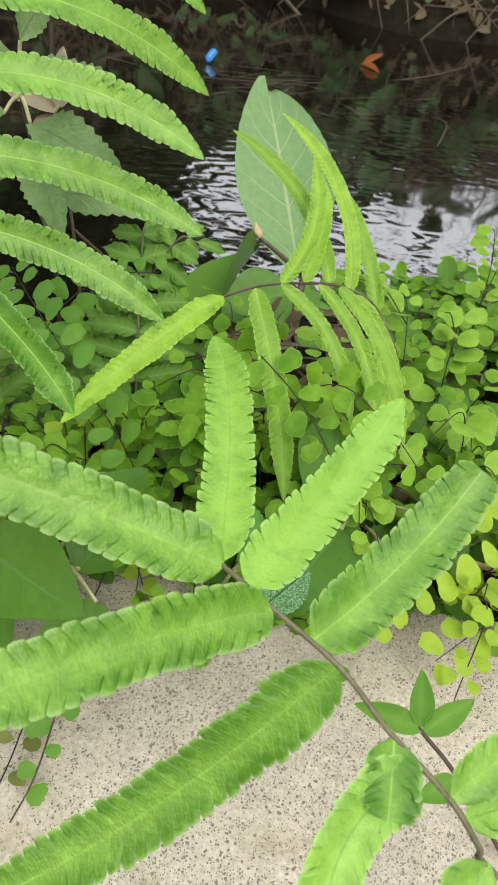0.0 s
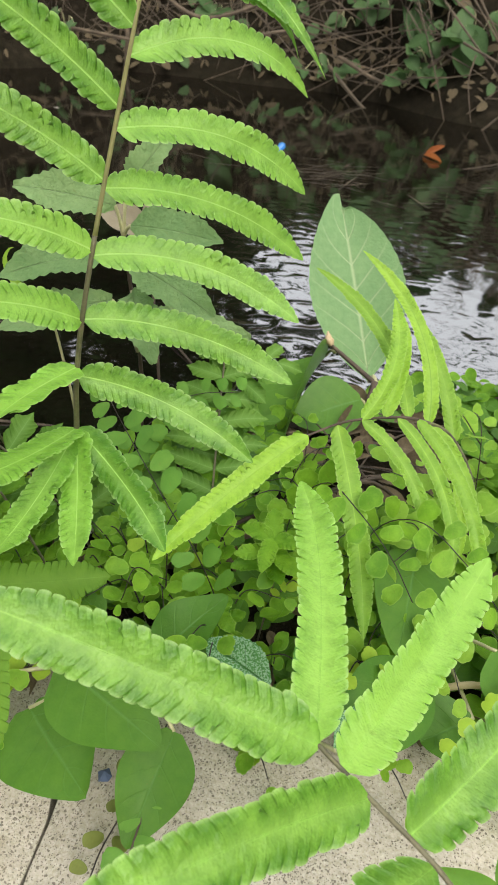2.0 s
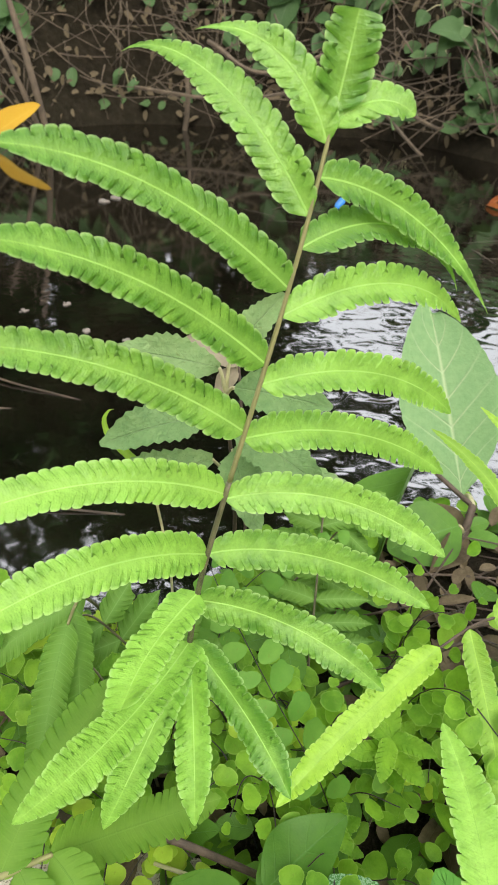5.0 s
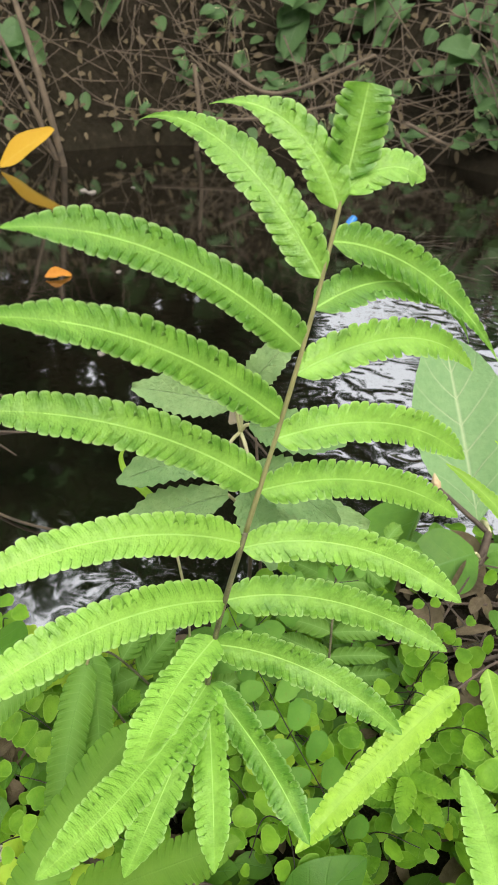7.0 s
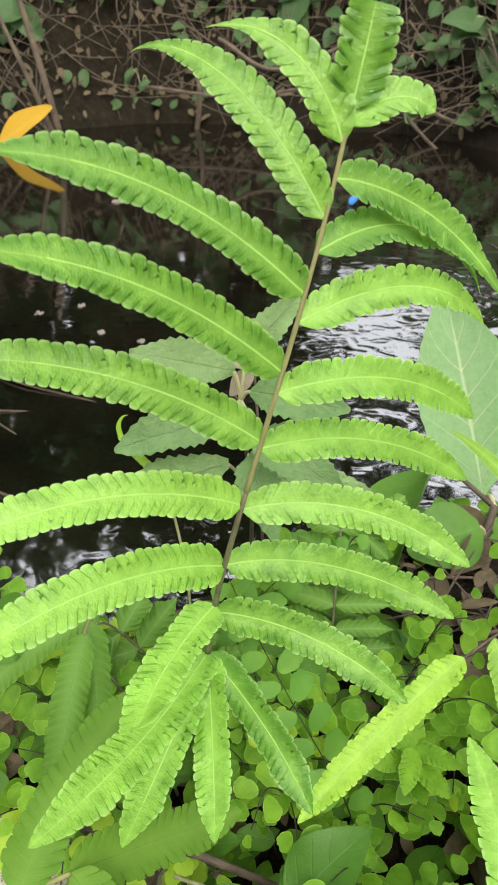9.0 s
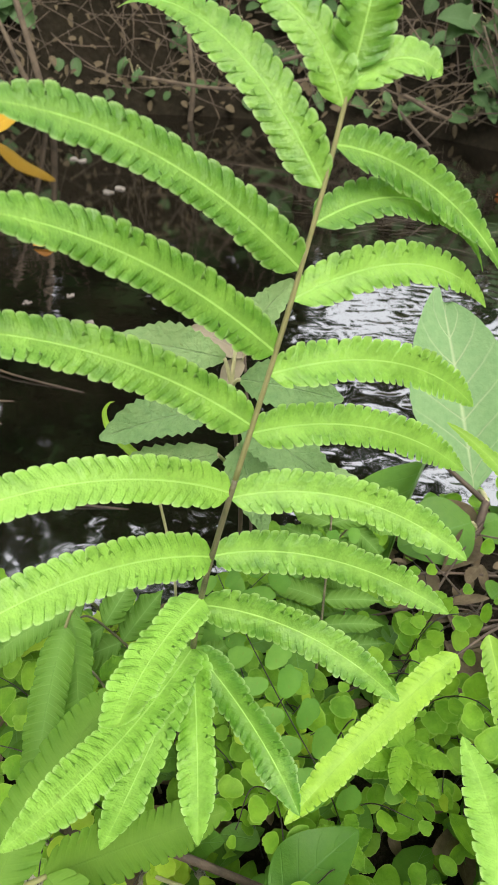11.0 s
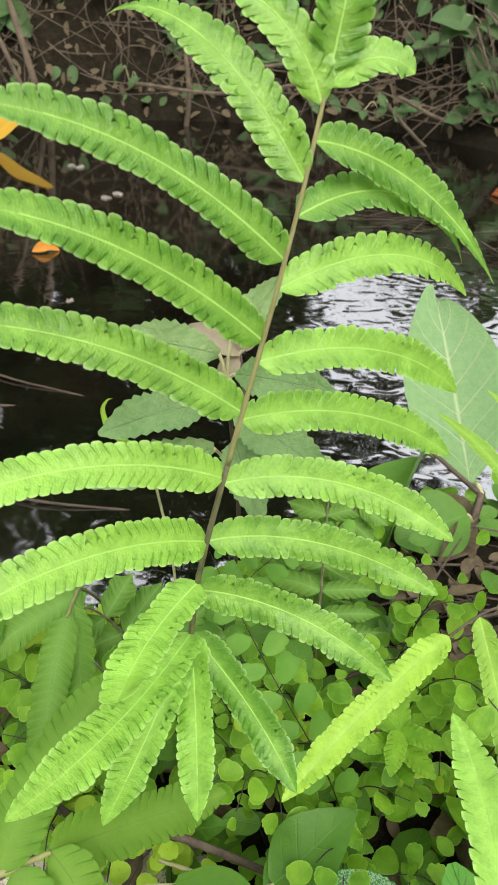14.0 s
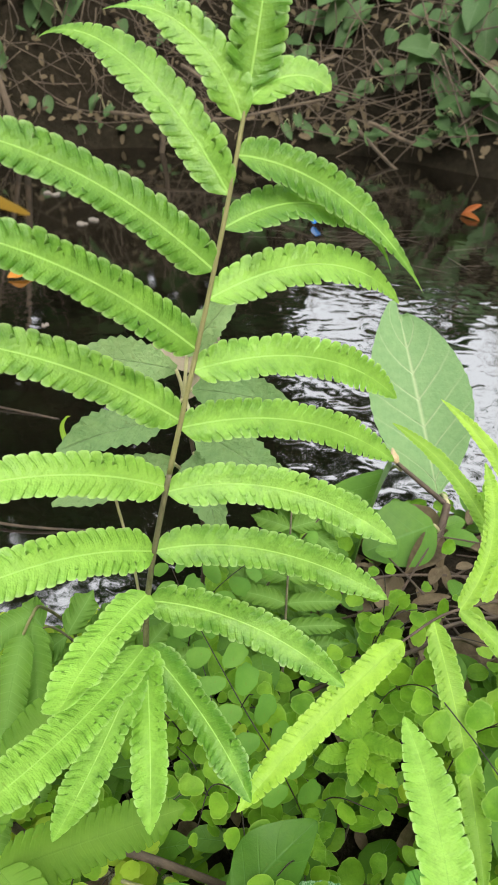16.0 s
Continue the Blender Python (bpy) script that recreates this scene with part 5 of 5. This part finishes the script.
scatter("leaf_litter", "brown dead leaves and bits littering the soil", "leaf litter", 700, on_bank, lambda k: small_leaf(LIT.uniform(0.008, 0.03), LIT.uniform(0.2, 0.6)), M_DRY)
scatter("ground_cover", "low tangle of small green leaves covering the bank", "ground cover", 1700, lambda k: on_bank(k, 0.008, 0.05, True),
        lambda k: small_leaf(LIT.uniform(0.010, 0.022), LIT.uniform(0.6, 0.95)), M_HAIR)
# lower leaf layer, its shade given by the darker broad-leaf green
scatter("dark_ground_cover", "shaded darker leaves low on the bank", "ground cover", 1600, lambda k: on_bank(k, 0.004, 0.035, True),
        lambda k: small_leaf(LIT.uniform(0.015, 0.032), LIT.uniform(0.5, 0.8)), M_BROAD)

def along_bank(k):
    while True:
        x, y = LIT.uniform(-3.9, 4.4), LIT.uniform(0.32, 1.0)
        if y < near_edge(x) - 0.02 and not -0.15 < x < 0.85:
            break
    return frame_at((x, y, ground_z(x, y) + LIT.uniform(0.005, 0.06)), heading(LIT.uniform(0, 360), LIT.uniform(-15, 45)), (LIT.uniform(-0.5, 0.5), LIT.uniform(-0.6, 0.3), 0.8))


scatter("bank_undergrowth", "low green undergrowth running on along the near bank", "ground cover", 9000, along_bank,
        lambda k: small_leaf(LIT.uniform(0.03, 0.07), LIT.uniform(0.5, 0.9)), M_BROAD)

for k in range(24):
    x, y = DEAD.uniform(0.335, 0.49), DEAD.uniform(0.46, 0.65)
    dead = new("dead_leaf", leaf_mesh("dead_leaf", DEAD.uniform(0.035, 0.06), DEAD.uniform(0.018, 0.03), M_DRY, "ovate", nu=12, droop=DEAD.uniform(20, 60), cup=DEAD.uniform(0.2, 0.6), wave=0.05, seed=k))
    dead.matrix_world = frame_at((x, y, ground_z(x, y) + 0.012), heading(DEAD.uniform(0, 360), DEAD.uniform(0, 20)), (DEAD.uniform(-0.3, 0.3), -0.4, 0.85))
    tagged(dead, "curled grey-brown dead leaf lying on the soil", "leaf", "dead leaves")

# ---------------------------------------------------------------- things on the water
def floating_leaf(name, at, way, face, length, width, mat, label, **kw):
    ob = new(name, leaf_mesh(name, length, width, mat, "ovate", nu=12, **kw))
    ob.matrix_world = frame_at(at, way, face)
    return tagged(ob, label, "leaf")


floating_leaf("fallen_leaf", (0.585, 2.780, WATER_Z + 0.003), (0.066, 0.02, 0.040), (-0.3, -0.8, 0.5), 0.080, 0.024, M_ORANGE, "curled orange dead leaf on dark water", droop=14, cup=0.7, seed=1)
floating_leaf("fallen_leaf", (0.580, 2.775, WATER_Z + 0.004), (0.066, -0.09, 0.004), (0, -0.4, 0.9), 0.100, 0.026, M_ORANGE, "curled orange dead leaf on dark water", droop=8, cup=0.7, seed=2)
floating_leaf("fallen_leaf", (-0.690, 1.735, WATER_Z + 0.004), (0.8, 0.4, 0.25), (0, -0.6, 0.8), 0.075, 0.036, M_AMBER, "small orange-yellow leaf floating on dark water", droop=40, cup=0.5, wave=0.06, seed=3)
floating_leaf("fallen_leaf", (-1.767, 3.19, WATER_Z + 0.012), (0.300, 0.0, 0.190), (-0.3, -0.8, 0.5), 0.36, 0.135, M_YELLOW, "large yellow leaf drooping at the far waterside", droop=10, cup=0.2, wave=0.03, seed=4)
blue = new("plastic_scrap", leaf_mesh("plastic_scrap", 0.05, 0.026, M_BLUE, "oblong", nu=8, droop=40, cup=0.3, wave=0.05, seed=5))
blue.matrix_world = frame_at((0.055, 2.52, WATER_Z + 0.004), (0.45, 0.1, 0.8), (0, -0.8, 0.6))
tagged(blue, "bright blue plastic scrap floating on the stream", "litter")

DRIFT = random.Random(31)


def drift_place(k):
    x, y = DRIFT.gauss(0.25, 0.22), DRIFT.gauss(2.35, 0.10)
    return frame_at((x, y, WATER_Z + 0.002), heading(DRIFT.gauss(80, 25), 1), (0, 0, 1))


def blade(k):
    a = DRIFT.uniform(0.06, 0.22)
    v = [(-a / 2, -0.001, 0), (a / 2, -0.0006, 0.003), (a / 2, 0.0006, 0.003), (-a / 2, 0.001, 0), (0, 0.0025, 0.002), (0, -0.0025, 0.002)]
    return v, [(0, 5, 4, 3), (5, 1, 2, 4)], [(0, 0)] * 6


scatter("drifting_straw", "thin straw and grass drifting on the water", "straw", 45, drift_place, blade, M_DRIFT)


def foam_mesh(seed):
    r = random.Random(seed)
    bm = bmesh.new()
    for _ in range(7):
        bmesh.ops.create_icosphere(bm, subdivisions=1, radius=r.uniform(0.006, 0.016), matrix=Matrix.Translation((r.gauss(0, 0.009), r.gauss(0, 0.009), 0.002)) @ Matrix.Diagonal((1, 1, 0.5, 1)))
    me = bpy.data.meshes.new("foam_patch")
    bm.to_mesh(me)
    bm.free()
    me.materials.append(M_FOAM)
    return me


for k, (x, y) in enumerate(((-1.13, 2.83), (-1.08, 2.80), (-0.74, 2.42), (-0.75, 2.36), (-0.52, 1.85), (-0.43, 1.45), (-0.32, 1.32), (-0.50, 1.38), (-0.22, 1.30), (-0.95, 2.95))):
    foam = new("foam_patch", foam_mesh(k))
    foam.location = (x, y, WATER_Z)
    if k > 3:
        foam.scale = (0.45, 0.45, 0.45)
    tagged(foam, "small pale foam patch on dark water", "foam", "foam patches")

for k, (a, b, c) in enumerate((((-0.75, 1.10), (-0.50, 1.02), (-0.28, 0.92)), ((-0.60, 0.98), (-0.42, 0.96), (-0.30, 0.99)), ((0.70, 2.62), (0.84, 2.74), (1.0, 3.0)), ((-0.55, 1.2), (-0.4, 1.08), (-0.2, 1.05)),
                               ((0.02, 1.15), (0.10, 1.05), (0.16, 0.98)), ((-0.3, 0.80), (-0.15, 0.76), (0.0, 0.78)), ((0.75, 1.9), (0.8, 2.1), (0.78, 2.2)))):
    stick("drifting_twig", ((*a, WATER_Z - 0.002), (*b, WATER_Z + 0.006), (*c, WATER_Z - 0.001)), (0.0024, 0.0016), M_DRIFT, "thin brown twig lying in shallow water", "twig")

# ---------------------------------------------------------------- the far bank
ROOTS = random.Random(8)
rv, rf = [], []


def add_root(pts, radii, sides=5):
    v, f = tube_data(smooth_line(pts, 8), radii, sides)
    o = len(rv)
    rv.extend(v)
    rf.extend(tuple(o + i for i in q) for q in f)


for k in range(520):
    x = ROOTS.uniform(-3.0, 2.2)
    fe = far_edge(x)
    y = fe + ROOTS.uniform(-0.08, 0.75)
    z = ground_z(x, y) + ROOTS.uniform(0.0, 0.08)
    kind_r = ROOTS.random()
    if kind_r < 0.45:
        h = ROOTS.uniform(0.15, 0.5)
        add_root([(x, y, z + h), (x + ROOTS.gauss(0, 0.06), y - 0.06, z + h * 0.5), (x + ROOTS.gauss(0, 0.12), y - ROOTS.uniform(0.02, 0.16), z - 0.05)], (ROOTS.uniform(0.002, 0.005), 0.0015))
    else:
        ln = ROOTS.uniform(0.15, 0.55)
        a = ROOTS.gauss(0, 0.6)
        dx, dz = ln * math.cos(a), ln * math.sin(a)
        add_root([(x - dx, y - 0.04, z - dz + 0.05), (x, y - 0.10, z + ROOTS.uniform(0.0, 0.1)), (x + dx, y - 0.02, z + dz)], (ROOTS.uniform(0.002, 0.006), 0.002))
tagged(new("root_tangle", mesh_of("root_tangle", rv, rf, M_ROOT)), "tangle of dry brown roots and vines on the far bank", "roots", kind="stuff")

for pts, r in ((((-1.50, 3.35, -0.22), (-1.53, 3.30, 0.15), (-1.66, 3.30, 0.75)), 0.018), (((-1.62, 3.50, -0.20), (-1.72, 3.45, 0.15), (-1.95, 3.45, 0.7)), 0.014),
               (((-1.02, 4.02, -0.20), (-0.98, 3.98, 0.0), (-1.00, 3.98, 0.25)), 0.016), (((-1.3, 4.0, 0.02), (-0.7, 3.9, 0.00), (-0.1, 4.05, 0.10)), 0.010),
               (((-0.9, 4.1, 0.25), (-0.55, 4.0, 0.12), (-0.05, 4.1, 0.30)), 0.012), (((0.15, 4.0, 0.0), (0.45, 3.85, -0.08), (0.72, 3.75, 0.12)), 0.011),
               (((0.10, 4.05, -0.05), (0.32, 3.75, -0.19), (0.48, 3.45, -0.21)), 0.010)):
    stick("dead_branch", pts, (r, r * 0.7), M_ROOT, "weathered brown dead branch leaning on the far bank", "branch")


def bank_plant(at, leaves, size, spread, seed, label="low plant with matt green leaves on the far bank"):
    r = random.Random(seed)
    root = np.array(at, float)
    plant = thing("bank_plant", tuple(root), label, "plant", "far bank plants")
    for k in range(leaves):
        b = np.array([r.uniform(-spread, spread), -0.05 - r.uniform(0, 0.08), r.uniform(-0.3, 0.8) * spread + 0.03])
        way = unit((r.uniform(-0.8, 0.8), -0.5, r.uniform(-0.9, 0.5)))
        part("stem", tube("stem", smooth_line([(0, 0, -0.03), b * 0.5 + np.array([0, 0, 0.04]), b], 6), (0.003, 0.002), M_RACHIS_G, 4), plant)
        me = leaf_mesh("leaf", size * r.uniform(0.75, 1.25), size * r.uniform(0.55, 0.8), M_BANK, "heart" if seed % 2 else "ovate", nu=8, droop=30, cup=0.2, wave=0.02, seed=seed * 20 + k)
        part("leaf", me, plant, m=frame_at(b, way, (r.uniform(-0.3, 0.3), -0.75, 0.6)))
    return plant


for k, (x, z, n, size, spread) in enumerate(((-0.11, 0.16, 3, 0.10, 0.06), (0.33, 0.19, 4, 0.11, 0.08), (0.23, -0.14, 3, 0.11, 0.07), (0.56, 0.22, 6, 0.20, 0.16), (0.13, 0.09, 3, 0.10, 0.07), (0.50, -0.12, 8, 0.10, 0.12),
                                              (0.62, -0.02, 8, 0.11, 0.14), (-0.07, 0.44, 5, 0.20, 0.14), (-0.58, 0.43, 6, 0.24, 0.16), (-1.25, 0.17, 4, 0.10, 0.12), (-0.85, 0.20, 3, 0.12, 0.10), (-0.62, 0.10, 4, 0.12, 0.10),
                                              (-1.05, 0.40, 4, 0.12, 0.14), (-1.70, 0.46, 6, 0.22, 0.18), (0.36, 0.38, 6, 0.14, 0.16), (0.75, 0.45, 7, 0.20, 0.18), (-0.35, 0.25, 4, 0.12, 0.12), (-1.45, 0.0, 3, 0.09, 0.08),
                                              (0.80, 0.10, 8, 0.16, 0.16), (1.2, 0.2, 8, 0.2, 0.2), (-2.1, 0.3, 8, 0.2, 0.2), (-0.30, -0.08, 3, 0.09, 0.08), (0.05, -0.12, 3, 0.08, 0.08))):
    y = far_edge(x)
    while ground_z(x, y) < z and y < far_edge(x) + 1.2:
        y += 0.02
    bank_plant((x, y, ground_z(x, y)), n, size, spread, 200 + k)

BANKL = random.Random(44)


def far_place(k):
    x = BANKL.uniform(-3.2, 2.4)
    y = far_edge(x) + BANKL.uniform(-0.06, 0.95)
    return frame_at((x, y - 0.02, ground_z(x, y) + BANKL.uniform(0.0, 0.05)), heading(BANKL.uniform(90, 270), BANKL.uniform(-70, 20)), (BANKL.uniform(-0.5, 0.5), -0.8, 0.6))


scatter("bank_litter", "dead brown leaves and bark caught on the far bank", "leaf litter", 1300, far_place, lambda k: small_leaf(BANKL.uniform(0.03, 0.08), BANKL.uniform(0.25, 0.6)), M_LITTER)
scatter("bank_creepers", "small dark green creeper leaves over the far bank", "creeper", 230, far_place, lambda k: small_leaf(BANKL.uniform(0.05, 0.11), BANKL.uniform(0.6, 0.9)), M_BANK)

WOOD = random.Random(12)


def ring_place(k):
    a, d = radians(WOOD.uniform(62, 298)), WOOD.uniform(5.0, 8.0)
    h = 3.5 + 1.2 * noise.noise((a * 4, d, 6))
    return frame_at((0.3 + d * math.sin(a), d * math.cos(a), WOOD.uniform(0.0, h)), heading(WOOD.uniform(0, 360), WOOD.uniform(-60, 40)), (-math.sin(a), -math.cos(a), 0.5))


def wood_place(k):
    while True:
        x, y = WOOD.uniform(-12, 12), WOOD.uniform(4.9, 8.5)
        az = math.degrees(math.atan2(x - 0.3, y))
        top = 1.25 + 5.0 * ease(-7, -14, az) + 1.5 * ease(19, 26, az) + (0.5 + 0.7 * ease(-7, -14, az)) * noise.noise((x * 0.9, y * 0.9, 3))
        top *= 0.8 + 0.2 * (y - 4.9) / 3.6
        if WOOD.random() > (top + 1.4) / 7.5:
            continue
        z = WOOD.uniform(0.3, top)
        return frame_at((x, y, z), heading(WOOD.uniform(0, 360), WOOD.uniform(-60, 40)), (WOOD.uniform(-0.6, 0.6), -0.7, 0.6))


# unseen leaf ring beside and behind the camera, added to hold back low sky light
scatter("side_woods", "unseen ring of dark leaves added to hold back low sky light", "thicket", 20000, ring_place, lambda k: small_leaf(WOOD.uniform(0.3, 0.6), WOOD.uniform(0.5, 0.75)), M_WOODS_SHADE)
scatter("far_woods", "dense dark green thicket above the far bank", "thicket", 26000, wood_place, lambda k: small_leaf(WOOD.uniform(0.18, 0.42), WOOD.uniform(0.45, 0.7)), M_WOODS_SHADE)
CROWN = random.Random(19)
CLUMPS = [(0.3 + 5.0 * math.sin(radians(a)), 5.0 * math.cos(radians(a)), 5.0 * math.tan(radians(e)) - 0.6) for a, e in [(CROWN.uniform(-17, 7), CROWN.uniform(26.5, 47)) for _ in range(90)] + [(CROWN.uniform(-46, -20), CROWN.uniform(29, 46)) for _ in range(45)]]

LOW = [(CROWN.uniform(0.6, 1.9), CROWN.uniform(4.6, 5.2), CROWN.uniform(1.35, 2.05)) for _ in range(10)]


def crown_place(k):
    cx, cy, cz = CLUMPS[k % len(CLUMPS)]
    if k % 120 == 0:
        cx, cy, cz = LOW[k // 120 % len(LOW)]
    at = (cx + CROWN.gauss(0, 0.22), cy + CROWN.gauss(0, 0.22), cz + CROWN.gauss(0, 0.14))
    return frame_at(at, heading(CROWN.uniform(0, 360), CROWN.uniform(-50, 20)), (CROWN.uniform(-0.4, 0.4), -0.3, 0.9))


scatter("overhanging_branches", "leafy branches hanging over the stream, mirrored in it", "branch", 5200, crown_place, lambda k: small_leaf(CROWN.uniform(0.10, 0.22), CROWN.uniform(0.4, 0.6)), M_WOODS_SHADE)
